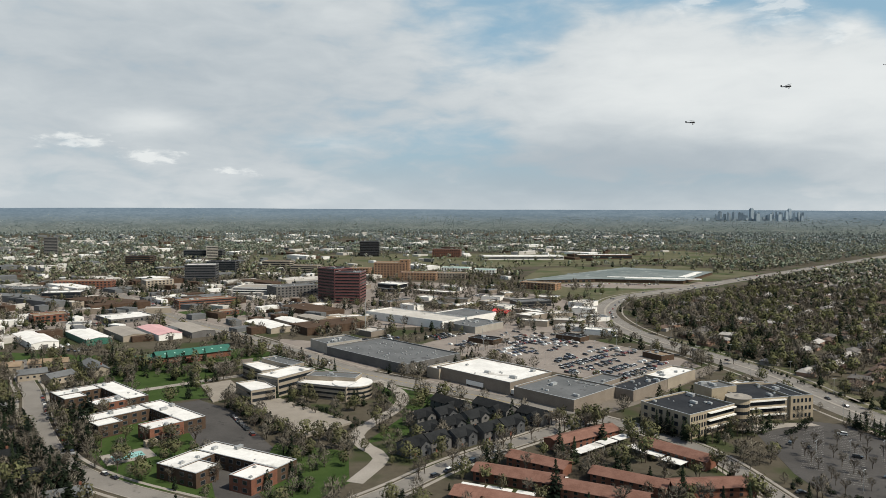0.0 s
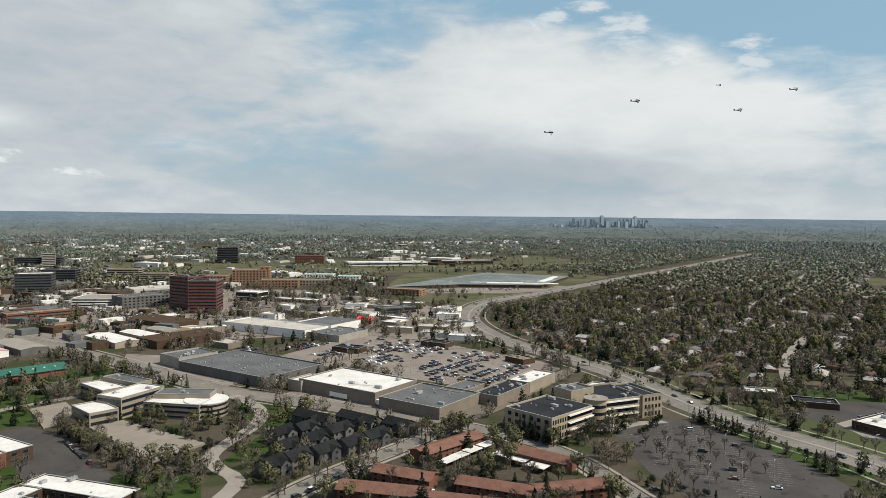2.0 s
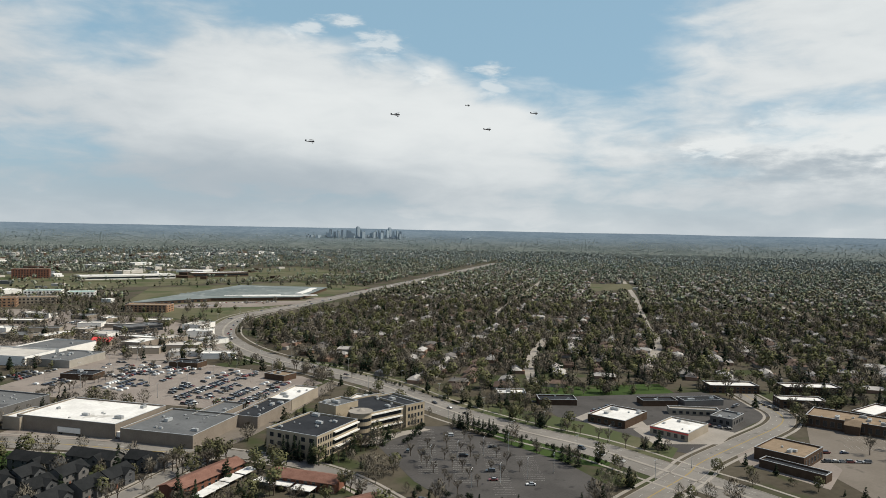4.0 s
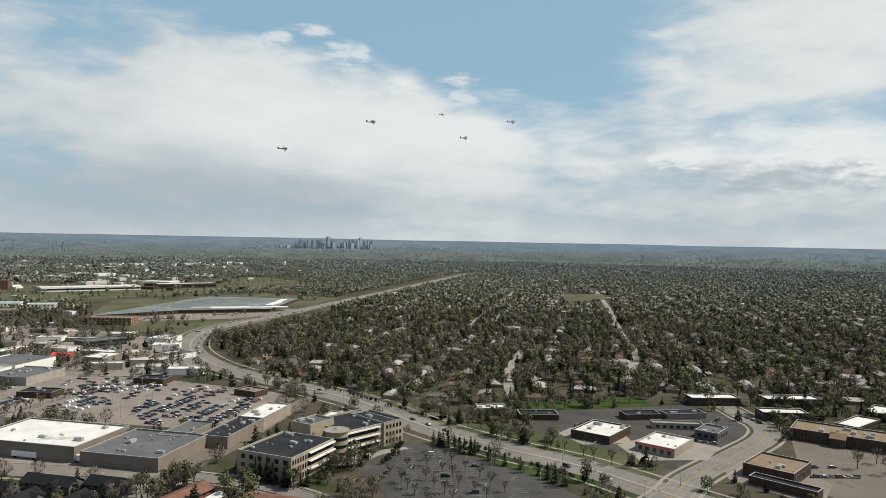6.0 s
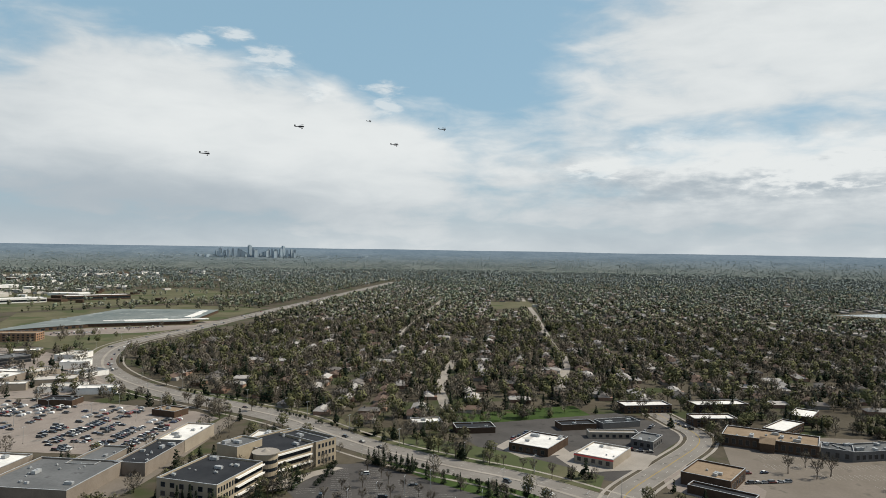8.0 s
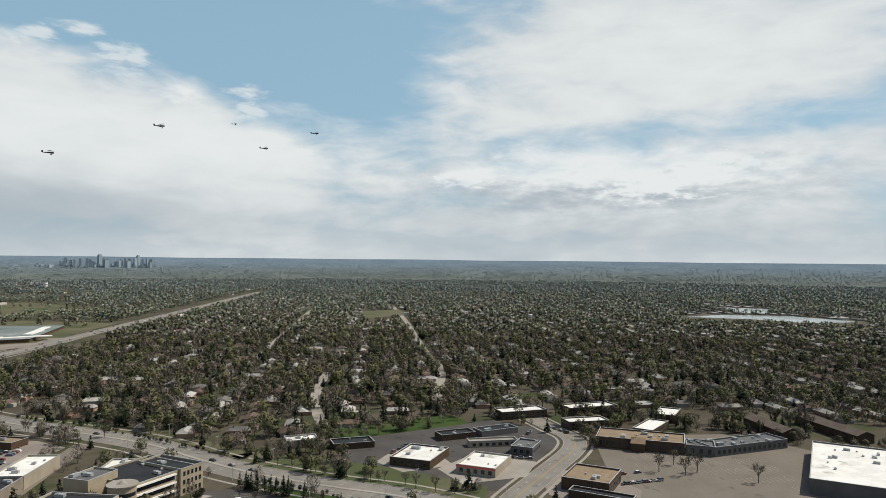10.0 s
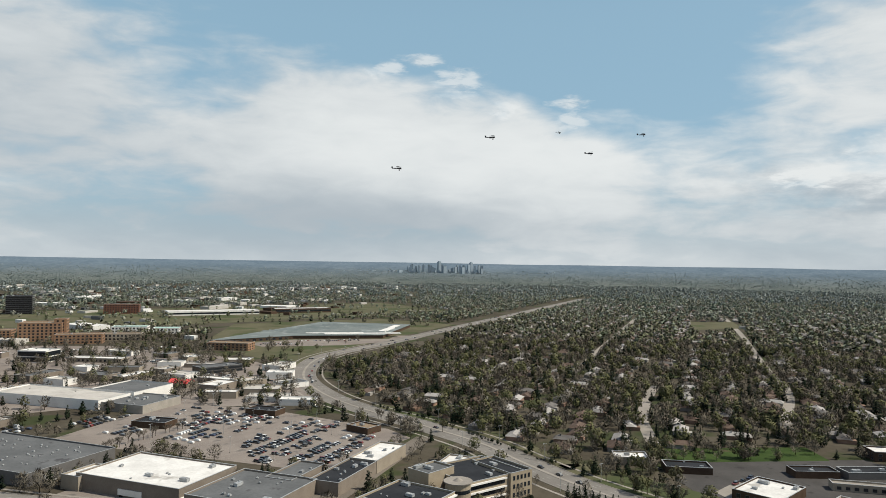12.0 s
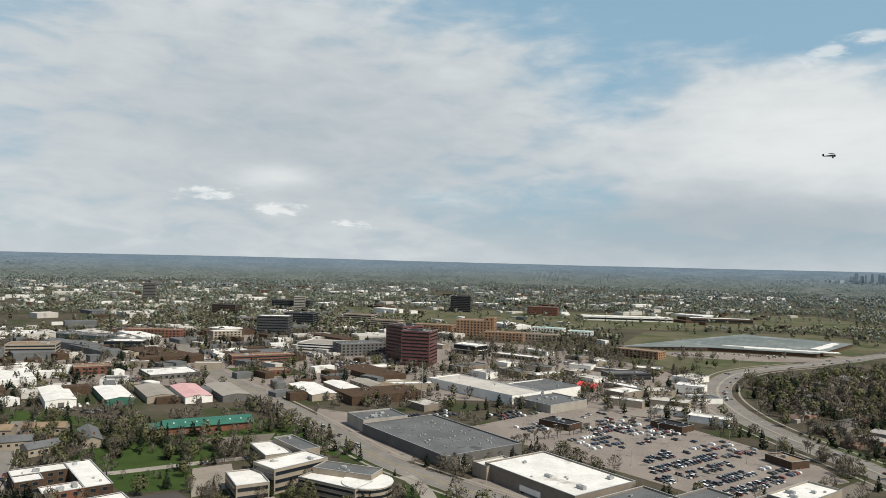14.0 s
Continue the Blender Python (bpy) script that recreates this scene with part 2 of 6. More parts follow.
GREY_WALL = surface("grey_block_wall", (0.096, 0.0918, 0.0884), (0.137, 0.131, 0.126), 0.1, 0.9, 1.5, vary=0.1)
BRICK = surface("red_brick_wall", (0.128, 0.0562, 0.0375), (0.203, 0.0938, 0.0638), 0.3, 0.9, 3.0, vary=0.1)
BROWN_BRICK = surface("brown_brick_wall", (0.0553, 0.0354, 0.0243), (0.0884, 0.0597, 0.042), 0.3, 0.9, 3.0, vary=0.1)
ORANGE = surface("orange_sandstone", (0.23, 0.135, 0.08), (0.33, 0.20, 0.125), 0.2, 0.9, 2.0)
MAROON = surface("maroon_granite", (0.10, 0.03, 0.03), (0.165, 0.055, 0.05), 0.2, 0.45, 2.0)
CONC_WALL = surface("concrete_panel", (0.259, 0.238, 0.205), (0.346, 0.317, 0.277), 0.15, 0.88, 2.0)
SIDING = surface("dark_siding", (0.045, 0.047, 0.05), (0.10, 0.102, 0.105), 0.2, 0.8, 2.0, vary=0.3)
METAL = surface("galvanised_metal", (0.28, 0.288, 0.288), (0.416, 0.424, 0.424), 0.6, 0.5, 3.0, metal=0.3, vary=0.2)
DARK_METAL = surface("dark_painted_metal", (0.03, 0.03, 0.032), (0.06, 0.06, 0.065), 0.6, 0.5, 3.0)
SOLAR = surface("blue_grey_glass_roof", (0.125, 0.15, 0.148), (0.19, 0.212, 0.205), 0.015, 0.8, 0.12, spots=((0.25, 0.27, 0.262), 0.03, 0.58))
WINDOW = glassy("dark_window_glass", (0.012, 0.015, 0.018))
TINTED = glassy("black_tinted_glass", (0.008, 0.008, 0.01), 0.18)
BLUE_GLASS = glassy("blue_green_glass", (0.03, 0.055, 0.06))
WATER = surface("lake_water", (0.20, 0.23, 0.23), (0.30, 0.33, 0.33), 0.01, 0.25, 0.2)
POOL = surface("pool_water", (0.16, 0.36, 0.33), (0.24, 0.46, 0.42), 0.2, 0.15, 1.0)
CAR_COLOURS = [(0.02, 0.02, 0.022), (0.55, 0.55, 0.54), (0.09, 0.09, 0.095), (0.012, 0.014, 0.02), (0.30, 0.30, 0.30), (0.04, 0.05, 0.09), (0.16, 0.03, 0.025), (0.03, 0.03, 0.03), (0.70, 0.70, 0.68), (0.14, 0.13, 0.115), (0.05, 0.055, 0.06), (0.02, 0.025, 0.03)]
PAINT, FLEET = painted("car_paint", CAR_COLOURS), painted("fleet_paint", CAR_COLOURS, "island")
TYRE = surface("tyre_rubber", (0.015, 0.015, 0.015), (0.03, 0.03, 0.03), 1.0, 0.9)
BARK = surface("grey_bark", (0.056, 0.0434, 0.0336), (0.105, 0.084, 0.0665), 1.0, 0.95, 4.0)
TAN_BLOCK = surface("tan_block_wall", (0.165, 0.138, 0.112), (0.235, 0.2, 0.165), 0.1, 0.9, 1.5, vary=0.1)
BARE = leafy("bare_twigs", [(0.08, 0.07, 0.056), (0.113, 0.1, 0.08), (0.156, 0.14, 0.112)])
BUDS = leafy("budding_leaves", [(0.066, 0.06, 0.038), (0.09, 0.09, 0.044), (0.128, 0.13, 0.062)])
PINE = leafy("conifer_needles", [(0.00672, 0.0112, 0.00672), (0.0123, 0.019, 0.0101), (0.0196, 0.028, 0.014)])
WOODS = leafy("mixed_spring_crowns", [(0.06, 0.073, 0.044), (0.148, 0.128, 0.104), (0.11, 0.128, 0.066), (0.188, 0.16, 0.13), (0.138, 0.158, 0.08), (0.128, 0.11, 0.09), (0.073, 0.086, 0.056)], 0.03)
# haze painted into the crown colours: paler and bluer than the nearer woods
HAZED_WOODS = leafy("hazed_blue_green_crowns", [(0.125, 0.158, 0.158), (0.195, 0.222, 0.21), (0.158, 0.192, 0.182)], 0.008)
HALF_HAZED_WOODS = leafy("half_hazed_spring_crowns", [(0.115, 0.142, 0.112), (0.205, 0.21, 0.172), (0.16, 0.196, 0.14), (0.235, 0.233, 0.193)], 0.008)


# ---- mesh helpers ----
class Shape:
    """Gathers vertices and faces of one mesh."""

    def __init__(self):
        self.v, self.f, self.m = [], [], []

    def add(self, vs, fs, mi=0):
        k = len(self.v)
        self.v += [tuple(p) for p in vs]
        self.f += [tuple(i + k for i in f) for f in fs]
        self.m += [mi] * len(fs)
        return self

    def box(self, x0, x1, y0, y1, z0, z1, mi=0, floor=True):
        vs = [(x, y, z) for z in (z0, z1) for x, y in ((x0, y0), (x1, y0), (x1, y1), (x0, y1))]
        fs = [(4, 5, 6, 7), (0, 1, 5, 4), (1, 2, 6, 5), (2, 3, 7, 6), (3, 0, 4, 7)] + ([(3, 2, 1, 0)] if floor else [])
        return self.add(vs, fs, mi)

    def prism(self, poly, z0, z1, mi=0):
        n = len(poly)
        vs = [(x, y, z0) for x, y in poly] + [(x, y, z1) for x, y in poly]
        return self.add(vs, [tuple(range(n, 2 * n)), tuple(range(n - 1, -1, -1))] + [(i, (i + 1) % n, n + (i + 1) % n, n + i) for i in range(n)], mi)

    def tube(self, a, b, r0, r1, n=6, mi=0):
        a, b = Vector(a), Vector(b)
        q = (b - a).to_track_quat("Z", "Y")
        ring = [Vector((math.cos(2 * math.pi * i / n), math.sin(2 * math.pi * i / n), 0)) for i in range(n)]
        vs = [a + q @ (p * r0) for p in ring] + [b + q @ (p * r1) for p in ring]
        return self.add(vs, [(i, (i + 1) % n, n + (i + 1) % n, n + i) for i in range(n)] + [tuple(range(n, 2 * n)), tuple(range(n - 1, -1, -1))], mi)

    def data(self, name, *mats):
        me = bpy.data.meshes.new(name)
        me.from_pydata(self.v, [], self.f)
        for m in mats:
            me.materials.append(m)
        if len(mats) > 1:
            me.polygons.foreach_set("material_index", self.m)
        me.update()
        return me


def part(name, shape, material, parent, label="", at=None):
    """One mesh under a thing or a part; shape: a Shape or a mesh to share."""
    me = shape if isinstance(shape, bpy.types.Mesh) else shape.data(name, material)
    ob = new(name, me)
    ob.parent = parent
    if at is not None:
        ob.matrix_basis = at
    return tagged(ob, label) if label else ob


def base(name, x, y, yaw=0.0, z=0.0, label="", category="", group="", kind=""):
    ob = new(name)
    ob.empty_display_size = 0.5
    ob.matrix_world = pose(x, y, z, 0, 0, yaw)
    return tagged(ob, label, category, group, kind)


PAVED = []  # outlines kept free of trees


def sheet(name, poly, z, material, label, depth=0.3, category=""):
    """A flat piece of ground with a real edge, its top at z."""
    area = sum(a[0] * b[1] - b[0] * a[1] for a, b in zip(poly, poly[1:] + poly[:1]))
    if name in ("parking_lot", "loading_yard", "service_yard", "parking_deck", "lake", "forecourt"):
        PAVED.append(np.array(poly, float))
    ob = new(name, Shape().prism(poly if area > 0 else poly[::-1], z - depth, z).data(name, material))
    return tagged(ob, label, category or name.replace("_", " "), kind="structure")


def curve_through(points, step=8.0):
    """A smooth line through a few points."""
    p = [Vector(q) for q in points]
    p = [2 * p[0] - p[1]] + p + [2 * p[-1] - p[-2]]
    out = []
    for i in range(1, len(p) - 2):
        n = max(1, int((p[i + 1] - p[i]).length / step))
        for k in range(n):
            t = k / n
            out.append(0.5 * (2 * p[i] + (p[i + 1] - p[i - 1]) * t + (2 * p[i - 1] - 5 * p[i] + 4 * p[i + 1] - p[i + 2]) * t * t + (3 * p[i] - p[i - 1] - 3 * p[i + 1] + p[i + 2]) * t ** 3))
    return out + [p[-2]]


def offset(line, d):
    out = []
    for i, q in enumerate(line):
        t = (line[min(i + 1, len(line) - 1)] - line[max(i - 1, 0)]).normalized()
        out.append(q + Vector((t.y, -t.x)) * d)
    return out


def ribbon(line, d0, d1, z0, z1, dash=None):
    """A strip along a line between two offsets (to its right), top at z1."""
    a, b = offset(line, d0), offset(line, d1)
    s = Shape()
    for i in range(len(line) - 1):
        if dash and i % dash[0] >= dash[1]:
            continue
        q = (a[i], b[i], b[i + 1], a[i + 1])
        s.add([(p.x, p.y, z1) for p in q] + [(p.x, p.y, z0) for p in q], [(3, 2, 1, 0), (0, 1, 5, 4), (2, 3, 7, 6), (1, 2, 6, 5), (3, 0, 4, 7)])
    return s


CLEAR = []  # stretches kept free of trees and houses: (line, half width)


def road(name, points, width, label, z=0.06, material=None, lanes=(), median=None, walks=0.0, clear=True):
    line = curve_through(points)
    ob = tagged(new(name, ribbon(line, -width / 2, width / 2, -0.3, z).data(name, material or ASPHALT)), label, "road", kind="structure")
    fine = curve_through(points, 3.0)
    for d in lanes:
        part("lane_marking", ribbon(fine, d - 0.12, d + 0.12, z, z + 0.015, (4, 1)), LINE, ob, "dashed white lane line")
    if median:
        part("median", ribbon(line, -median / 2, median / 2, 0, z + 0.15), CONCRETE, ob, "raised concrete median")
    elif width > 14:
        part("centre_line", ribbon(fine, -0.25, 0.25, z, z + 0.012), YELLOW, ob, "yellow centre line")
    if walks:
        for s in (-1, 1):
            part("kerb", ribbon(line, s * width / 2 - 0.25, s * width / 2 + 0.25, -0.3, z + 0.13), CONCRETE, ob)
            part("sidewalk", ribbon(line, s * (width / 2 + walks) - 0.9, s * (width / 2 + walks) + 0.9, -0.3, z + 0.04), CONCRETE, ob, "pale concrete sidewalk")
    if clear:
        CLEAR.append((np.array([(q.x, q.y) for q in line]), width / 2 + (3 if width > 9 else 1)))
    return ob


# ---- ground, roads, lots ----
def plain_height(r):
    """How far the far plain is bent up to meet the camera's horizon, r metres out."""
    return 117.0 * max(0.0, min(1.0, (r - 3880) / 950)) ** 0.9


def build_ground():
    """One sheet: flat out to 3.9 km, then the far plain, bent up so that its rim sits on the camera's horizon."""
    s = Shape()
    radii, n = [0, 150, 400, 800, 1400, 2200, 3000, 3900], 96
    rings = [[(r * math.sin(2 * math.pi * i / n), r * math.cos(2 * math.pi * i / n), 0.0) for i in range(n)] for r in radii[1:]]
    s.v = [(0, 0, 0)] + [p for r in rings for p in r]
    s.f = [(0, 1 + (i + 1) % n, 1 + i) for i in range(n)]
    for k in range(len(rings) - 1):
        a, b = 1 + k * n, 1 + (k + 1) * n
        s.f += [(a + i, a + (i + 1) % n, b + (i + 1) % n, b + i) for i in range(n)]
    tagged(new("ground", s.data("ground", GROUND)), "brown and green spring ground of the city plain", "ground", kind="structure")
    far = Shape()
    n, rows = 240, 14
    for k in range(rows):
        for i in range(n):
            a, u = 2 * math.pi * i / n, k / (rows - 1)
            r = 3880 + 950 * u
            h = plain_height(r) + (2.5 * noise.noise((math.sin(a) * 9, math.cos(a) * 9, u * 3)) + 1.5) * u
            h += 5.0 * u * math.exp(-((math.degrees(math.atan2(math.sin(a), math.cos(a))) + 22) / 12) ** 2)
            far.v.append((r * math.sin(a), r * math.cos(a), h - 0.3 * (1 - u)))
    far.f = [(k * n + i, k * n + (i + 1) % n, (k + 1) * n + (i + 1) % n, (k + 1) * n + i) for k in range(rows - 1) for i in range(n)]
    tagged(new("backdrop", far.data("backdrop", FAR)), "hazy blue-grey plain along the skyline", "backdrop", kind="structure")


build_ground()

ARTERY = [(281, 236), (277, 262), (270, 312), (256, 352), (243, 400), (237, 450), (234, 500), (217, 562), (193, 637), (181, 712), (186, 807), (218, 905), (262, 972), (348, 1048), (615, 1310), (925, 1613), (1500, 2180)]
road("artery_road", ARTERY[:14], 25, "wide worn asphalt arterial road with a concrete median", lanes=(-8.6, -5.2, 5.2, 8.6), median=2.4, walks=7.0)
road("far_artery_road", ARTERY[13:], 27, "straight arterial road running off between meadows and houses", z=0.07, lanes=(-4, 4), median=2.0)
road("artery_road_south", [(281, 240), (286, 190), (300, 120), (330, 20)], 25, "wide asphalt arterial road beyond the junction", z=0.07, lanes=(-8.6, -5.2, 5.2, 8.6), median=2.4, walks=7.0)
road("cross_road", [(150, 205), (215, 236), (279, 257), (305, 268), (362, 282), (408, 294), (432, 309), (447, 334), (470, 372)], 15, "asphalt side street that curves away past the shops", z=0.08, lanes=(-3.6, 3.6), walks=3.5)
road("boulevard_road", [(-520, 1060), (-390, 887), (-289, 759), (-205, 672), (-125, 582), (-66, 512), (-12, 468), (22, 444), (52, 418), (80, 398)], 18, "straight asphalt boulevard between warehouses and lawns", z=0.08, lanes=(-3.6, 3.6), walks=4.0)
road("access_road", [(60, 384), (87, 406), (119, 434), (170, 490), (205, 528)], 12, "pale concrete access road behind the shops", z=0.10, material=SAND_LOT)
road("curved_street", [(-330, 545), (-290, 485), (-262, 446), (-240, 410), (-212, 369), (-181, 328), (-150, 302), (-114, 282), (-70, 262)], 10.5, "curved residential asphalt street with parked cars", z=0.06, walks=3.0)
road("office_drive", [(-46, 484), (-32, 462), (-25, 438), (-28, 412), (-40, 384), (-45, 364), (-38, 346), (-29, 330), (-38, 300)], 8, "curving pale drive beside the stepped office", z=0.10, material=CONCRETE)
road("townhouse_street", [(-62, 250), (-24, 288), (0, 318), (22, 340), (48, 363), (80, 395)], 10, "asphalt street in front of the townhouses", z=0.09, walks=2.5)
road("garden_street", [(88, 396), (108, 374), (124, 350), (133, 322), (138, 286), (146, 240)], 10, "narrow asphalt street between red-roofed flats", z=0.09, walks=2.5)
road("lawn_lane", [(-240, 425), (-200, 452), (-150, 492), (-120, 510), (-100, 540)], 7, "narrow pale lane across the lawns", z=0.07, material=CONCRETE)
CLEAR.append((np.array(ARTERY[12:], float), 40.0))
STREETS = [[(480, 470), (599, 569), (687, 668), (892, 885), (1010, 1010), (1300, 1330)], [(340, 455), (361, 487), (391, 529), (453, 595), (500, 640)], [(470, 740), (553, 825), (644, 922), (855, 1143), (1100, 1400)],
           [(800, 420), (900, 560), (1100, 760), (1300, 980)], [(980, 330), (1150, 560), (1400, 800)], [(290, 760), (420, 900), (560, 1060), (760, 1290)]]
for pts in STREETS:
    road("residential_street", pts, 9, "pale residential street between trees", z=0.05, material=CONCRETE)

sheet("parking_lot", [(-30, 602), (50, 706), (118, 662), (190, 560), (196, 530), (118, 476), (76, 515), (70, 520), (12, 570)], 0.05, LOT, "large faded asphalt parking lot of the shopping centre")
sheet("parking_lot", [(-150, 640), (-30, 602), (12, 570), (-60, 505), (-132, 590)], 0.04, LOT, "asphalt yard round the dark-roofed store")
sheet("loading_yard", [(-18, 480), (20, 455), (62, 420), (100, 450), (88, 470), (40, 470), (2, 500)], 0.045, LOT, "asphalt loading yard behind the stores")
sheet("service_yard", [(88, 412), (122, 440), (112, 455), (86, 430)], 0.12, SAND_LOT, "sandy concrete yard behind the grey-roofed store")
sheet("parking_lot", [(158, 312), (166, 368), (206, 392), (222, 384), (232, 340), (240, 300), (236, 262), (196, 250), (160, 262)], 0.05, DARK_LOT, "dark asphalt office parking lot with bare trees")
sheet("parking_lot", [(418, 282), (448, 300), (520, 230), (500, 150), (400, 110), (330, 190), (352, 236)], 0.05, SAND_LOT, "broad empty sandy parking lot")
sheet("parking_lot", [(300, 392), (330, 415), (440, 380), (440, 345), (425, 312), (310, 280), (284, 330)], 0.045, DARK_LOT, "dark asphalt lot round the small shops")
sheet("forecourt", [(322, 258), (350, 284), (382, 262), (360, 226), (326, 212)], 0.058, LOT, "asphalt yard round the brown brick shop")
sheet("apron", [(306, 302), (340, 284), (368, 296), (356, 334), (318, 330)], 0.062, CONCRETE, "pale concrete apron round the red-banded shop")
sheet("apron", [(300, 340), (330, 328), (346, 358), (330, 376), (304, 366)], 0.06, CONCRETE, "pale concrete apron round the white-roofed shop")
sheet("parking_deck", [(-115, 421), (-101, 433), (-50, 384), (-72, 359)], 1.2, DECK, "pale concrete parking deck beside the stepped office", depth=1.5)
sheet("parking_deck", [(-162, 468), (-146, 482), (-126, 446), (-140, 426)], 0.6, DECK, "pale concrete parking court behind the stepped office", depth=0.9)
sheet("parking_lot", [(-150, 432), (-124, 410), (-84, 345), (-70, 318), (-84, 300), (-60, 262), (-84, 262), (-112, 330), (-136, 372), (-170, 418)], 0.05, DARK_LOT, "dark asphalt strip of parking beside the courtyard flats")
sheet("lawn", [(-46, 470), (-10, 452), (40, 412), (-8, 372), (-40, 350), (-22, 400)], 0.05, LAWN, "green lawn along the drive")
sheet("lawn", [(-84, 352), (-46, 340), (-40, 300), (-60, 268), (-84, 300)], 0.06, LAWN, "bright green lawn with a worn sandy hollow")
sheet("lawn", [(-240, 470), (-175, 425), (-140, 440), (-165, 480), (-130, 560), (-160, 600), (-250, 560)], 0.035, LAWN, "green lawn with trees round the green-roofed hall")
sheet("lawn", [(-120, 575), (-95, 540), (-70, 500), (-110, 520), (-150, 580)], 0.037, LAWN, "green verge beside the boulevard")
sheet("lawn", [(-305, 806), (-262, 758), (-212, 792), (-256, 846)], 0.03, LAWN, "green lawn before the red-brick office")
sheet("lawn", [(-430, 540), (-300, 500), (-250, 560), (-390, 580)], 0.033, LAWN, "green field beside the white sheds")
sheet("lawn", [(-225, 400), (-140, 300), (-90, 280), (-75, 300), (-130, 380), (-190, 420)], 0.034, LAWN, "green lawn round the courtyard flats")
sheet("lawn", [(330, 450), (432, 415), (418, 386), (318, 420)], 0.055, LAWN, "green park strip behind the shops")
sheet("verge", [(254, 400), (266, 356), (282, 316), (290, 276), (312, 290), (302, 352), (272, 436), (252, 440)], 0.05, MEADOW, "grassy verge of the arterial road")
sheet("verge", [(204, 640), (222, 580), (250, 500), (254, 430), (266, 432), (262, 510), (236, 590), (214, 650)], 0.05, MEADOW, "grassy ditch along the arterial road")
sheet("verge", [(232, 380), (246, 345), (262, 290), (254, 284), (240, 300), (232, 340)], 0.054, LAWN, "hedged green strip beside the office lot")
sheet("meadow", [(200, 880), (240, 960), (330, 1060), (600, 1330), (500, 1500), (200, 1440), (120, 1150), (150, 1000)], 0.03, MEADOW, "yellow-green meadow round the flat glass-roofed hall")
sheet("meadow", [(-420, 1500), (0, 1420), (520, 1560), (760, 1640), (700, 2050), (100, 1900), (-480, 1800)], 0.03, MEADOW, "broad yellow-green fields of the far park")
sheet("meadow", [(1000, 1110), (1120, 1110), (1230, 1240), (1120, 1260)], 0.08, MEADOW, "pale green sports field among trees")
sheet("lake", [(1530, 670), (1667, 625), (1730, 500), (1680, 360), (1639, 375), (1560, 430), (1575, 537)], 0.10, WATER, "pale grey lake among trees")
sheet("lake", [(1930, 720), (1960, 616), (1750, 555), (1770, 640)], 0.10, WATER, "small pale grey pond among trees")


# cleared towards the camera, so trees don't hide the water and the sports field
PAVED += [np.array([(1390, 610), (1550, 330), (1690, 345), (1740, 500), (1670, 645), (1530, 690)], float), np.array([(1720, 640), (1740, 555), (1960, 610), (1930, 725)], float),
          np.array([(915, 1025), (1060, 1040), (1240, 1235), (1120, 1270)], float)]


# ---- buildings ----
PANES = {}


def pane_mesh(w, h, material):
    """One window: a dark pane in a thin frame, set on the wall; alike windows share it."""
    key = (round(w, 2), round(h, 2), material.name)
    if key not in PANES:
        s = Shape().box(-w / 2, w / 2, -0.05, 0.02, -h / 2, h / 2, 0)
        t = min(0.12, w * 0.06)
        for x0, x1, z0, z1 in ((-w / 2 - t, -w / 2, -h / 2, h / 2), (w / 2, w / 2 + t, -h / 2, h / 2), (-w / 2 - t, w / 2 + t, h / 2, h / 2 + t), (-w / 2 - t, w / 2 + t, -h / 2 - t, -h / 2)):
            s.box(x0, x1, -0.12, 0.02, z0, z1, 1)
        PANES[key] = s.data("window", material, GREY_WALL)
    return PANES[key]


UNITS = {}


def roof_unit(k):
    if k not in UNITS:
        w, d, h = ((2.2, 1.6, 1.2), (3.4, 2.2, 1.6), (1.4, 1.4, 0.9), (5.0, 2.4, 1.8))[k]
        s = Shape().box(-w / 2, w / 2, -d / 2, d / 2, 0.2, h).box(-w / 2 + 0.2, w / 2 - 0.2, -d / 2 + 0.2, d / 2 - 0.2, 0, 0.2)
        s.tube((w * 0.2, 0, h), (w * 0.2, 0, h + 0.25), d * 0.3, d * 0.3, 8)
        UNITS[k] = s.data("rooftop_unit", METAL)
    return UNITS[k]


FOOT = []  # footprints: centre, half sizes, turn


def footprint(x, y, w, d, yaw):
    FOOT.append((x, y, w / 2 + 3, d / 2 + 3, math.radians(yaw)))


def side_frames(w, d):
    """The four walls of a w x d block: pose at the wall's middle, facing out (-y), and its length."""
    return [(pose(0, -d / 2, 0, 0, 0, 0), w), (pose(w / 2, 0, 0, 0, 0, 90), d), (pose(0, d / 2, 0, 0, 0, 180), w), (pose(-w / 2, 0, 0, 0, 0, 270), d)]


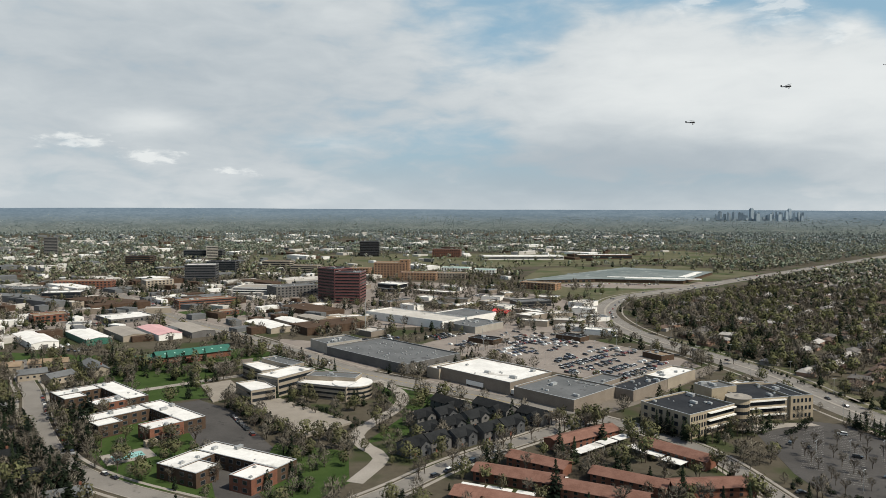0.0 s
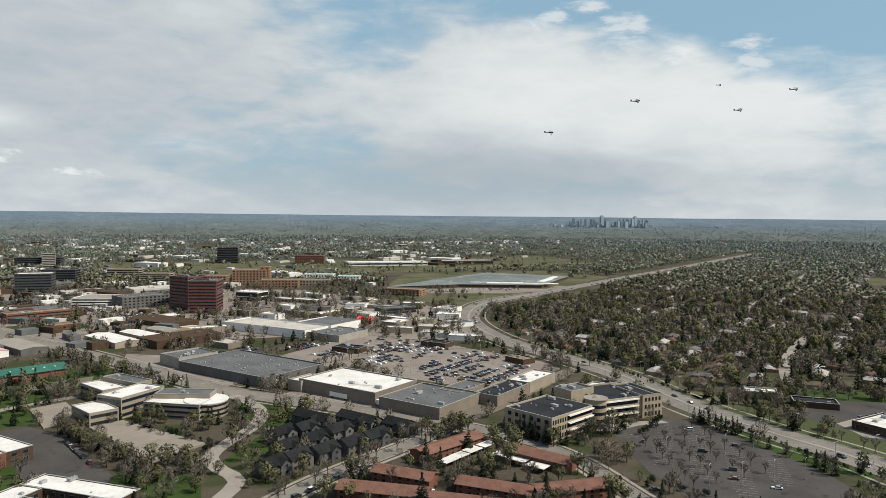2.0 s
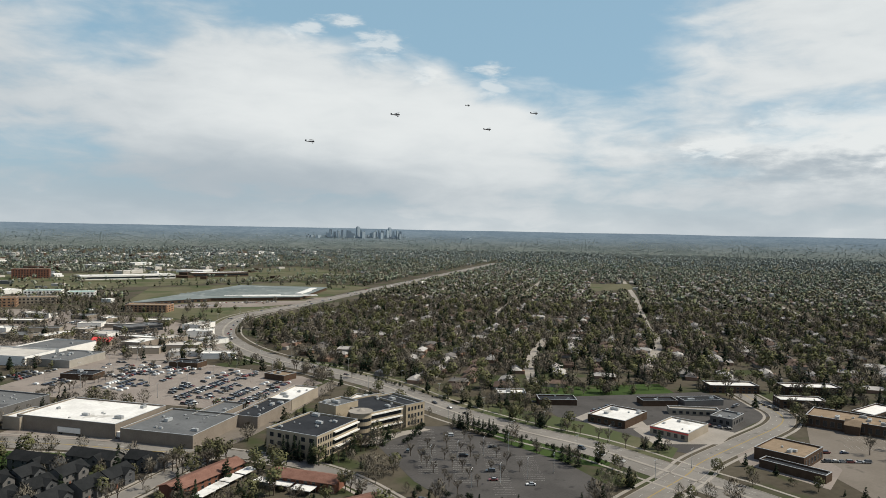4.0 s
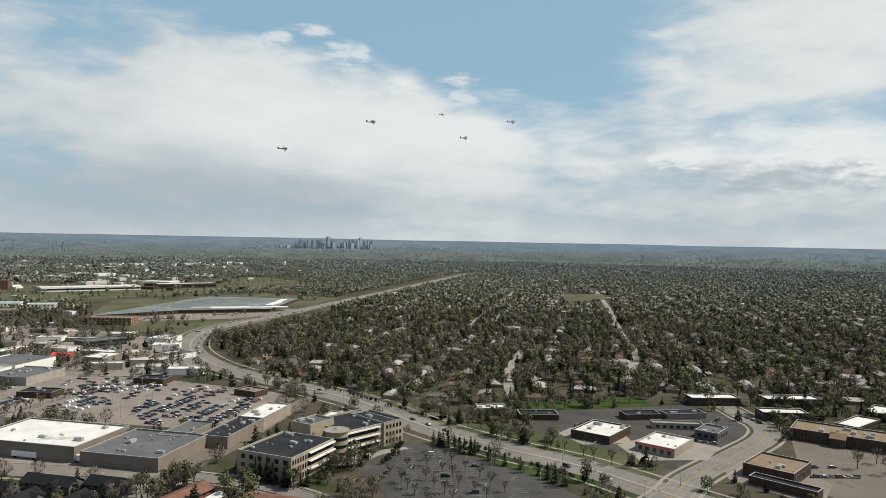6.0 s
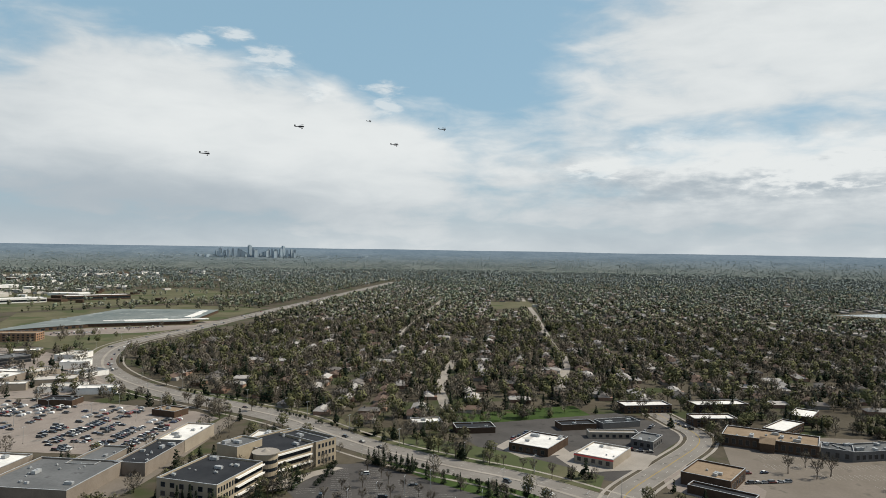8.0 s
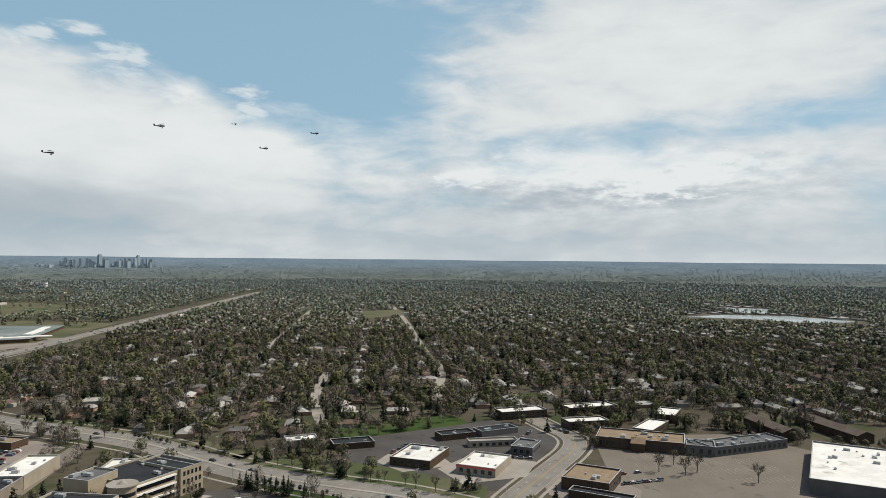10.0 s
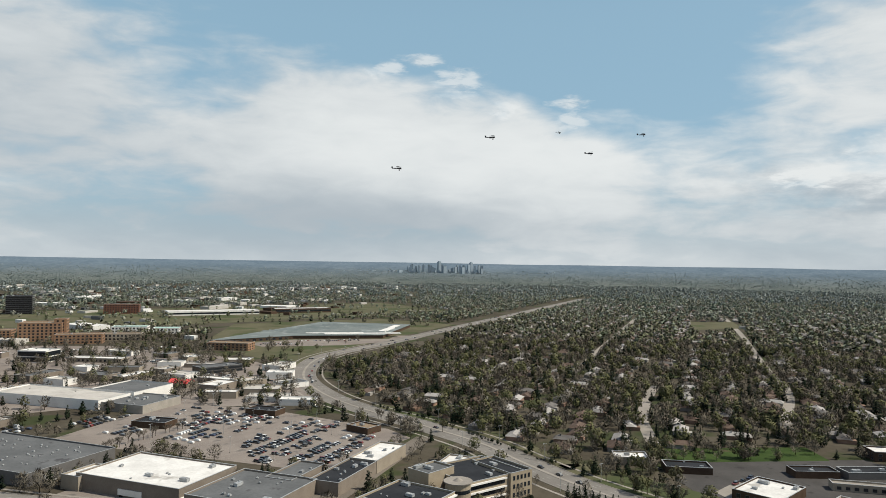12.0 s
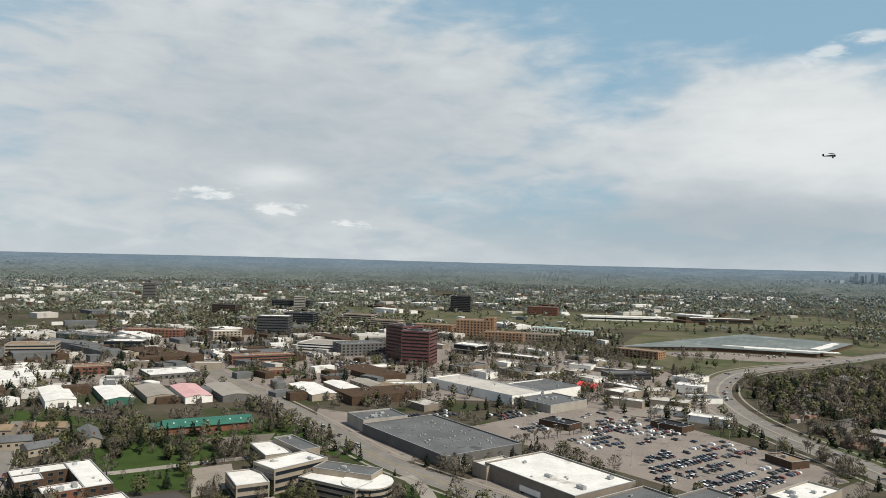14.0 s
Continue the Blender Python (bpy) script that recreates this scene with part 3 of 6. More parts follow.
def block(root, x0, y0, w, d, h, wall, roof, floors=1, windows="none", glass=None, units=0, parapet=0.8, z0=0.0, yaw=0.0, rnd=None, sides=(0, 1, 2, 3), gap=4.0, sill=0.32):
    """A flat-roofed block under a thing: walls with a parapet, a sunken roof, windows, units on the roof."""
    rnd = rnd or random.Random(int(abs(x0 * 7 + y0 * 13 + w * 31 + d)))
    glass = glass or WINDOW
    at = pose(x0, y0, z0, 0, 0, yaw)
    t = 0.4
    s = Shape().box(-w / 2, w / 2, -d / 2, -d / 2 + t, 0, h).box(-w / 2, w / 2, d / 2 - t, d / 2, 0, h)
    s.box(-w / 2, -w / 2 + t, -d / 2 + t, d / 2 - t, 0, h).box(w / 2 - t, w / 2, -d / 2 + t, d / 2 - t, 0, h)
    part("wall", s, wall, root, at=at)
    part("roof", Shape().box(-w / 2 + t, w / 2 - t, -d / 2 + t, d / 2 - t, h - parapet - 0.3, h - parapet), roof, root, at=at)
    cop = Shape()
    for a, b, c, e in ((-w / 2 - 0.08, w / 2 + 0.08, -d / 2 - 0.08, -d / 2 + t), (-w / 2 - 0.08, w / 2 + 0.08, d / 2 - t, d / 2 + 0.08), (-w / 2 - 0.08, -w / 2 + t, -d / 2 + t, d / 2 - t), (w / 2 - t, w / 2 + 0.08, -d / 2 + t, d / 2 - t)):
        cop.box(a, b, c, e, h + 0.004, h + 0.16)
    part("coping", cop, METAL, root, "pale metal coping", at=at)
    fh = (h - parapet) / floors
    if windows != "none":
        for k in sides:
            m, length = side_frames(w, d)[k]
            for f in range(floors):
                zc = fh * (f + 0.5 + 0.03)
                if windows == "ribbon":
                    part("window_band", pane_mesh(length - 1.6, fh * 0.42, glass), None, root, at=at @ m @ pose(0, 0, zc))
                elif windows == "curtain":
                    part("window_band", pane_mesh(length - 0.8, fh * 0.78, glass), None, root, at=at @ m @ pose(0, 0, zc))
                else:
                    n = max(1, int((length - 2) / gap))
                    for i in range(n):
                        part("window", pane_mesh(gap * 0.5, fh * 0.5, glass), None, root, at=at @ m @ pose((i + 0.5 - n / 2) * (length - 2) / n, 0, zc))
    for _ in range(units):
        small = units > 20 or rnd.random() < 0.3
        k = rnd.uniform(0.5, 0.8) if small else rnd.uniform(0.7, 1.0)
        part("rooftop_unit", roof_unit(2 if small else rnd.randrange(4)), None, root, at=at @ pose(rnd.uniform(-0.4, 0.4) * w, rnd.uniform(-0.4, 0.4) * d, h - parapet, 0, 0, rnd.choice((0, 90))) @ Matrix.Diagonal((k, k, k, 1)))


def flat(name, label, x, y, w, d, yaw, h, wall, roof, category="building", group="", **kw):
    root = base(name, x, y, yaw, label=label, category=category, group=group)
    block(root, 0, 0, w, d, h, wall, roof, **kw)
    footprint(x, y, w, d, yaw)
    return root


def gable(root, x0, y0, w, d, h, rise, wall, roof, over=0.5, name="roof"):
    """A block with a ridged roof along its w side."""
    at = pose(x0, y0, 0)
    body = Shape().box(-w / 2, w / 2, -d / 2, d / 2, 0, h)
    k = rise * 0.98
    body.add([(-w / 2, -d / 2, h), (-w / 2, d / 2, h), (-w / 2, 0, h + k), (w / 2, -d / 2, h), (w / 2, d / 2, h), (w / 2, 0, h + k)], [(0, 2, 1), (3, 4, 5)])
    part("wall", body, wall, root, at=at)
    t, e = 0.22, over
    drop = rise * e / (d / 2)
    top = Shape()
    for s in (-1, 1):
        q = [(-w / 2 - e, s * (d / 2 + e), h - drop), (w / 2 + e, s * (d / 2 + e), h - drop), (w / 2 + e, 0, h + rise), (-w / 2 - e, 0, h + rise)]
        top.add([(a, b, c + 0.02) for a, b, c in q] + [(a, b, c + t) for a, b, c in q], [(4, 5, 6, 7), (3, 2, 1, 0), (0, 1, 5, 4), (1, 2, 6, 5), (3, 0, 4, 7)] if s < 0 else [(7, 6, 5, 4), (0, 1, 2, 3), (4, 5, 1, 0), (5, 6, 2, 1), (7, 4, 0, 3)])
    part(name, top, roof, root, at=at)


def store_front(root, x, y, w, yaw, z=1.6, h=2.4):
    part("shop_front", pane_mesh(w, h, WINDOW), None, root, "dark glazed shop front", at=pose(x, y, z, 0, 0, yaw))


# shopping centre
flat("supermarket", "big-box store with a bright white membrane roof and tan block walls", 35, 483, 66, 44, -45, 8.5, TAN_BLOCK, WHITE_ROOF, category="store", units=7)
flat("store_annex", "low grey-walled entrance block of the white-roofed store", 1, 498, 12, 22, -45, 7.5, STUCCO, WHITE_ROOF, category="store")
flat("grey_roof_store", "large store with a grey felt roof and tan block walls", 77, 440, 45, 46, -45, 7.2, TAN_BLOCK, GREY_ROOF, category="store", units=12)
flat("grey_roof_store", "grey felt-roofed store between white roof and dark strip", 103, 462, 16, 34, -45, 6.6, TAN_BLOCK, GREY_ROOF, category="store", units=4)
flat("strip_shops", "row of shops with a dark felt roof and many rooftop units", 127, 452, 17, 44, -45, 7, TAN_BLOCK, DARK_ROOF, category="shops", units=10)
flat("strip_shops", "row of shops with a bright white roof at the road end", 156, 481, 17.5, 40, -45, 7.2, STUCCO, WHITE_ROOF, category="shops", units=5)
dark = flat("dark_roof_store", "very large store with a dark grey felt roof dotted with vents", -40, 556, 94, 58, -45, 7.0, GREY_WALL, GREY_ROOF, category="store", units=46)
flat("store_annex", "grey annex with white bands behind the dark-roofed store", -90, 594, 27, 34, -50, 8.5, CONC_WALL, GREY_ROOF, category="store", units=8)
flat("warehouse", "long white warehouse with a pale flat roof", -29, 743, 108, 40, -40, 8, WHITE_WALL, PALE_ROOF, category="warehouse", units=2)
flat("warehouse", "white warehouse with a grey-green metal roof", 24, 752, 46, 48, -42, 8.5, WHITE_WALL, GREY_ROOF, category="warehouse", units=2)
flat("grey_store", "store with a grey roof and pale block walls", 30, 699, 42, 44, -42, 6.5, CONC_WALL, GREY_ROOF, category="store", units=9)
flat("small_restaurant", "low brown restaurant standing in the parking lot", 38, 626, 26, 16, -35, 4.5, BROWN_BRICK, DARK_ROOF, category="restaurant", units=3)
flat("small_restaurant", "low dark restaurant near the arterial road", 118, 640, 26, 15, -42, 4.5, BROWN_BRICK, DARK_ROOF, category="restaurant", units=3)
flat("small_restaurant", "low brown restaurant behind a row of bare trees", 172, 560, 20, 14, -60, 4.5, BROWN_BRICK, TAN_ROOF, category="restaurant", units=3)
flat("bank_building", "low pale building with a white roof by the road", 150, 668, 30, 14, -25, 5, WHITE_WALL, WHITE_ROOF, category="building", units=4)
r = base("red_roof_restaurant", 66, 785, -37, label="small restaurant with a bright red hipped roof", category="restaurant")
gable(r, 0, 0, 20, 14, 4, 3.0, STUCCO, BRIGHT_RED)

# offices along the arterial road
def corner_office():
    r = base("corner_office", 165, 390, 0, label="cream three-storey office with dark roofs and a round corner", category="office building")
    block(r, -31, -7.5, 38, 32, 13, CREAM, DARK_ROOF, windows="grid", gap=4.4, units=8, floors=3, yaw=34, sides=(3,))
    block(r, 19, 20, 38, 34, 13, CREAM, DARK_ROOF, units=7, floors=3, yaw=14)
    block(r, 35, 20.5, 15, 30, 13.5, CREAM, DARK_ROOF, windows="grid", gap=2.6, units=1, floors=3, yaw=14, sides=(0, 1))
    block(r, -5, 21, 19, 14, 16, CREAM, GREY_ROOF, units=3, yaw=24)
    front, wing = pose(-31, -7.5, 0, 0, 0, 34) @ pose(0, -16, 0), pose(19, 20, 0, 0, 0, 14) @ pose(0, -17, 0)
    for f in range(3):
        z = 2.2 + 4.05 * f
        for k in range(6):
            # arched openings in pairs beside the corner
            part("window", pane_mesh(1.1, 2.3, WINDOW), None, r, at=front @ pose(-17.6 + 2.15 * k, 0, z))
        for at, x, w in ((front, 6.8, 23.4), (wing, -6.5, 24.0)):
            part("window_band", pane_mesh(w, 2.3, WINDOW), None, r, "dark window band", at=at @ pose(x, 0, z))
            part("sun_shade", Shape().box(-w / 2, w / 2, -1.5, -0.13, 0, 0.3).box(-w / 2, w / 2, -1.62, -1.504, -0.25, 0.55), WHITE_WALL, r, "white sun shade", at=at @ pose(x, 0, z + 1.45))
    part("entrance_terrace", Shape().prism([(2, -7), (14, -4), (30, -2), (40, -3), (42, -7), (22, -10), (6, -17), (-4, -20), (-6, -15)], 0, 0.2), CONCRETE, r, "pale paved entrance terrace")
    part("rotunda", Shape().tube((0, 0, 0), (0, 0, 14.2), 6.2, 6.2, 28), CREAM, r, "round cream stair tower")
    for k in range(3):
        part("window_band", Shape().tube((0, 0, 0), (0, 0, 1.7), 6.28, 6.28, 28), WINDOW, r, "curved glass band", at=pose(0, 0, 1.6 + 4 * k))
    part("rotunda_roof", Shape().tube((0, 0, 14.204), (0, 0, 14.6), 7.0, 7.0, 28).tube((0, 0, 14.604), (0, 0, 16.0), 2.4, 0.3, 12), CONCRETE, r, "pale disc roof with a small cone")
    for x, y, w, d, a in ((134, 382, 40, 34, 34), (184, 410, 42, 36, 14), (200, 411, 16, 32, 14), (165, 390, 14, 14, 0)):
        footprint(x, y, w, d, a)


corner_office()


def stepped_office():
    """Angled blocks with pale bands, stepping down to a rounded end."""
    r = base("stepped_office", -90, 445, 0, label="stepped concrete office with dark window bands and white roofs", category="office building")
    for x, y, w, d, yaw, h, fl, roof, un, win in ((-117, 438, 25, 16, -53, 8.2, 2, WHITE_ROOF, 0, "ribbon"), (-102, 458, 33, 19, 56, 12.2, 3, WHITE_ROOF, 2, "ribbon"), (-126, 489, 30, 15, -50, 9, 2, WHITE_ROOF, 1, "ribbon"),
                                                   (-113, 495, 34, 12, -42, 11.5, 1, GREY_ROOF, 3, "none"), (-73, 441.5, 35, 14, -21, 9, 3, WHITE_ROOF, 0, "ribbon"), (-70, 453, 33, 13, -12, 11.5, 1, GREY_ROOF, 4, "none")):
        block(r, x + 90, y - 445, w, d, h, STUCCO, roof, floors=fl, windows=win, units=un, yaw=yaw, parapet=0.5)
        footprint(x, y, w, d, yaw)
    part("round_end", Shape().tube((0, 0, 0), (0, 0, 8.6), 12.5, 12.5, 32), STUCCO, r, "rounded end of the office", at=pose(33, -2, 0))
    part("roof", Shape().tube((0, 0, 8.604), (0, 0, 9.1), 12.7, 12.7, 32), WHITE_ROOF, r, at=pose(33, -2, 0))
    for k in range(3):
        part("window_band", Shape().tube((0, 0, 0), (0, 0, 1.25), 12.56, 12.56, 32), WINDOW, r, "curved dark window band", at=pose(33, -2, 1.2 + 2.75 * k))
    footprint(-57, 443, 24, 24, 0)


stepped_office()


def courtyard_flats(x, y, yaw, w, d, label, short):
    """Two-storey flats round a lawn, with one shorter arm."""
    r = base("courtyard_flats", x, y, yaw, label=label, category="apartment building", group="courtyard flats")
    t = 12.5
    kw = dict(floors=2, windows="grid", gap=4.6, parapet=0.35, sides=(0, 1, 3))
    block(r, 0, d / 2 - t / 2, w, t, 6.8, BROWN_BRICK, WHITE_ROOF, units=3, **kw)
    block(r, -w / 2 + t / 2, -t / 2 - 0.01, t, d - t, 6.8, BROWN_BRICK, WHITE_ROOF, units=2, **kw)
    # sunlight put into colour: this arm brighter red, the shaded arms dark brown
    block(r, w / 2 - t / 2, -t / 2 - 0.01 + short / 2, t, d - t - short, 6.8, BRICK, WHITE_ROOF, units=2, **kw)
    block(r, -w / 2 + t + 6.01, -d / 2 + t / 2, 12, t, 6.8, BROWN_BRICK, WHITE_ROOF, **kw)
    footprint(x, y, w, d, yaw)


courtyard_flats(-161, 374, -41, 49, 46, "white-roofed brick flats in a U round a lawn", 15)
courtyard_flats(-95, 307, -29, 50, 34, "white-roofed red-brick flats in a U round a bare tree", 6)
courtyard_flats(-207, 421, -43, 50, 38, "white-roofed brick flats behind trees beside the curved street", 8)

# hall with the green roof
r = base("green_roof_hall", -198, 555, 36, label="long brick hall with a green metal roof and skylights", category="hall")
gable(r, 0, 0, 56, 17, 5, 3.2, BRICK, GREEN_ROOF, 1.0)
gable(r, -34, 4, 14, 12, 3.6, 2.4, BRICK, GREEN_ROOF, 0.8)
for k in range(7):
    part("skylight", Shape().box(-0.45, 0.45, -0.8, 0.8, 0, 0.25), GREEN_PALE, r, "pale skylight", at=pose(-22 + 7.2 * k, -4.6, 6.75, 20.6))
part("porch", Shape().box(-8, 8, -4, 4, 0, 3.4), BRICK, r, "brick porch", at=pose(-2, -11, 0))
footprint(-198, 555, 70, 26, 36)
sheet("forecourt", [(-192, 528), (-166, 545), (-150, 556), (-146, 535), (-165, 512)], 0.09, SAND_LOT, "pale paved forecourt of the green-roofed hall")

# sheds
for x, y, w, d, yaw, roof, wall, label in (
        (-357, 615, 21, 66, 43, WHITE_ROOF, WHITE_WALL, "white metal shed with a bright white roof"), (-319, 632, 21, 62, 43, WHITE_ROOF, GREEN_ROOF, "white-roofed metal shed with green walls"),
        (-293, 648, 21, 56, 42, CONCRETE, STUCCO, "tan metal shed with a pale roof"), (-265, 656, 21, 60, 41, PINK_ROOF, WHITE_WALL, "white metal shed with a faded pink roof"),
        (-240, 670, 22, 60, 41, CONCRETE, GREY_WALL, "grey metal shed with a dusty roof"), (-172, 693, 23, 58, 40, WHITE_ROOF, STUCCO, "white-roofed workshop behind the boulevard"),
        (-150, 713, 18, 52, 41, WHITE_ROOF, STUCCO, "pale workshop with a white roof"), (-134, 736, 18, 40, 43, CONCRETE, STUCCO, "sandy workshop with a pale roof"),
        (-108, 722, 17, 34, 43, TAN_ROOF, STUCCO, "tan workshop with a gravel roof")):
    r = base("metal_shed", x, y, yaw + 90, label=label, category="shed", group="sheds and workshops")
    gable(r, 0, 0, d, w, 5.2, 1.3, wall, roof, 0.3)
    part("roller_door", Shape().box(-2.2, 2.2, -0.12, 0.02, 0, 3.6), GREY_WALL, r, "grey roller door", at=pose(-d / 2, 0, 0, 0, 0, 270))
    footprint(x, y, w, d, yaw)

# offices of the business park
flat("glass_tower", "dark glass tower with a maroon granite frame and stepped top", -143, 935, 34, 30, -42, 41, MAROON, DARK_ROOF, category="office tower", floors=10, windows="ribbon", glass=TINTED, units=4)
flat("granite_tower", "maroon granite office tower with dark window bands", -118, 900, 33, 32, -7, 39, MAROON, DARK_ROOF, category="office tower", floors=10, windows="ribbon", glass=TINTED, units=4)
flat("black_glass_block", "square black glass office block standing alone in fields", -184, 1790, 48, 40, 0, 38, DARK_METAL, DARK_ROOF, category="office tower", floors=9, windows="curtain", glass=TINTED, units=3)
OFFICES = [
    ("office_building", "white-roofed low office with grey walls", -337, 748, 46, 44, 45, 5, GREY_WALL, WHITE_ROOF, 1, "grid", 4),
    ("brick_office", "long red-brick office of three storeys", -288, 855, 68, 20, 36, 10, BRICK, TAN_ROOF, 3, "ribbon", 6),
    ("brick_office", "low red-brick office with a tan roof", -245, 788, 28, 18, 42, 5, BRICK, TAN_ROOF, 1, "grid", 2),
    ("tan_office", "tan four-storey office with deep window bands", -546, 824, 50, 30, 28, 15, STUCCO, TAN_ROOF, 4, "ribbon", 4),
    ("brick_office", "stepped red-brick office of two storeys", -414, 740, 34, 24, 40, 8, BRICK, TAN_ROOF, 2, "grid", 5),
    ("hotel_building", "long brown-brick hotel with rows of windows", -530, 1045, 80, 20, 8, 12, BRICK, TAN_ROOF, 3, "grid", 4),
    ("glass_office", "low dark glass office with a white roof", -500, 930, 46, 28, 14, 9, DARK_METAL, WHITE_ROOF, 2, "curtain", 4),
    ("glass_office", "low office with blue-green glass and grey roof", -600, 985, 90, 30, -10, 8, GREY_WALL, GREY_ROOF, 2, "curtain", 9),
    ("cream_flats", "cream four-storey block of flats", -421, 1041, 40, 20, 42, 14, STUCCO, WHITE_ROOF, 4, "grid", 2),
    ("glass_office", "dark glass office of seven storeys with a white parapet", -390, 1143, 48, 30, 8, 29, DARK_METAL, WHITE_ROOF, 7, "ribbon", 3),
    ("glass_office", "dark glass office block behind the first", -400, 1285, 52, 28, 2, 24, DARK_METAL, DARK_ROOF, 6, "curtain", 3),
    ("brick_office", "dark brick office of four storeys", -645, 1510, 56, 26, -8, 18, BROWN_BRICK, DARK_ROOF, 4, "ribbon", 3),
    ("glass_office", "long dark office in the business park", -570, 1690, 90, 28, 5, 20, DARK_METAL, DARK_ROOF, 5, "curtain", 3),
    ("white_office", "pale concrete office tower with dark windows", -545, 1670, 26, 20, 20, 30, CONC_WALL, WHITE_ROOF, 8, "ribbon", 2),
    ("slab_tower", "narrow grey slab tower of flats", -983, 1775, 30, 16, 20, 46, GREY_WALL, DARK_ROOF, 12, "ribbon", 1),
    ("parking_garage", "long pale parking garage of three levels", -253, 985, 66, 44, -6, 11, WHITE_WALL, CONCRETE, 3, "ribbon", 2),
    ("long_flats", "grey and white block of flats of four storeys", -205, 962, 60, 32, 36, 15, GREY_WALL, GREY_ROOF, 4, "grid", 4),
    ("tan_office", "tan office with brown window bands", -325, 1397, 58, 26, -10, 16, STUCCO, TAN_ROOF, 4, "ribbon", 3),
    ("tan_office", "tan four-storey office beside fields", -255, 1319, 52, 26, -10, 14, STUCCO, TAN_ROOF, 4, "ribbon", 3),
    ("white_shops", "long white-roofed row of shops", -160, 831, 60, 22, 48, 5, STUCCO, WHITE_ROOF, 1, "grid", 4),
    ("orange_complex", "orange sandstone office block of five storeys", -90, 1240, 56, 40, -6, 26, ORANGE, TAN_ROOF, 6, "grid", 4),
    ("orange_complex", "low orange sandstone wing with arches", -40, 1190, 60, 26, -6, 13, ORANGE, TAN_ROOF, 3, "grid", 2),
    ("orange_complex", "long orange brick wing with white windows", -165, 1290, 66, 28, -6, 12, ORANGE, TAN_ROOF, 3, "grid", 2),
    ("orange_complex", "tall orange sandstone stair block with a flat top", -66, 1232, 16, 20, -6, 31, ORANGE, TAN_ROOF, 7, "grid", 1),
    ("orange_complex", "low tan wing beside the orange block", 10, 1215, 60, 24, -10, 10, STUCCO, TAN_ROOF, 2, "grid", 2),
    ("brick_hotel", "red-brick block of five storeys far behind the fields", 10, 1760, 70, 26, -8, 20, BRICK, TAN_ROOF, 5, "grid", 1),
    ("long_white_hall", "very long white-roofed hall beyond the park", 190, 1690, 190, 40, 4, 9, WHITE_WALL, WHITE_ROOF, 1, "ribbon", 4),
    ("long_white_hall", "long white-roofed hall with brown front", 390, 1720, 130, 36, 2, 10, BROWN_BRICK, WHITE_ROOF, 1, "ribbon", 4),
    ("white_showroom", "white showroom with dark glass front", -72, 1010, 34, 26, -30, 13, WHITE_WALL, WHITE_ROOF, 2, "curtain", 3),
    ("white_shops", "low white-roofed building below the business park", -10, 985, 64, 18, -28, 5, STUCCO, WHITE_ROOF, 1, "grid", 3),
    ("pale_green_hall", "white hall with a pale green roof", 25, 1330, 54, 26, -12, 10, WHITE_WALL, GREEN_PALE, 2, "grid", 2),
    ("pale_green_hall", "second white hall with a pale green roof", 78, 1300, 40, 24, -12, 9, WHITE_WALL, GREEN_PALE, 2, "grid", 2),
    ("orange_office", "orange sandstone office of three storeys before the glass-roofed hall", 146, 1056, 56, 26, -30, 10, ORANGE, TAN_ROOF, 3, "grid", 4),
    ("dark_low_office", "low dark office with flat roof", 108, 868, 46, 22, 20, 7, DARK_METAL, GREY_ROOF, 2, "curtain", 3),
]
for name, label, x, y, w, d, yaw, h, wall, roof, fl, win, un in OFFICES:
    flat(name, label, x, y, w, d, yaw, h, wall, roof, category="building", floors=fl, windows=win, units=un, gap=5.0, sides=(0, 1, 3), glass=BLUE_GLASS if "blue" in label else WINDOW)

# very large flat hall with a grey glass roof
HALL = [(-177, -135), (-50, -102), (85, -130), (194, 35), (55, 130), (-60, 0)]
r = base("glass_roof_hall", 300, 1260, 0, label="very large low hall with a blue-grey glass roof in ridges", category="hall")
part("wall", Shape().prism(HALL, 0, 5.0), BROWN_BRICK, r)
part("roof", Shape().prism([(x * 1.008, y * 1.008) for x, y in HALL], 5.004, 5.4), SOLAR, r, "blue-grey glass roof")
for k in range(13):
    x = -64 + 15 * k
    part("roof_ridge", Shape().add([(-62, -3, 5.4), (62, -3, 5.4), (62, 3, 5.4), (-62, 3, 5.4), (-62, 0, 6.3), (62, 0, 6.3)], [(0, 1, 5, 4), (3, 4, 5, 2), (0, 4, 3), (1, 2, 5)]), SOLAR, r, at=pose(-40 + 12 * k, -62 + 9.5 * k * 0.9, 0.01, 0, 0, -50))
for x, y, w, d, a in ((60, -104, 120, 14, -11), (118, -52, 70, 12, 56), (20, -84, 90, 8, -11), (150, 0, 50, 10, 56)):
    part("white_roof", Shape().box(-w / 2, w / 2, -d / 2, d / 2, 5.41, 6.4), WHITE_ROOF, r, "white roof section", at=pose(x, y, 0, 0, 0, a))
for k in range(12):
    part("dock_door", pane_mesh(5, 3, WINDOW), None, r, at=pose(-170 + 10 * k, -133.2 + 2.6 * k, 2, 0, 0, 14.6))
footprint(310, 1260, 340, 260, 0)
sheet("yard", [(175, 1120), (250, 1150), (390, 1120), (420, 1165), (470, 1150), (420, 1095), (300, 1060), (190, 1075)], 0.05, LOT, "brown asphalt yard before the glass-roofed hall")

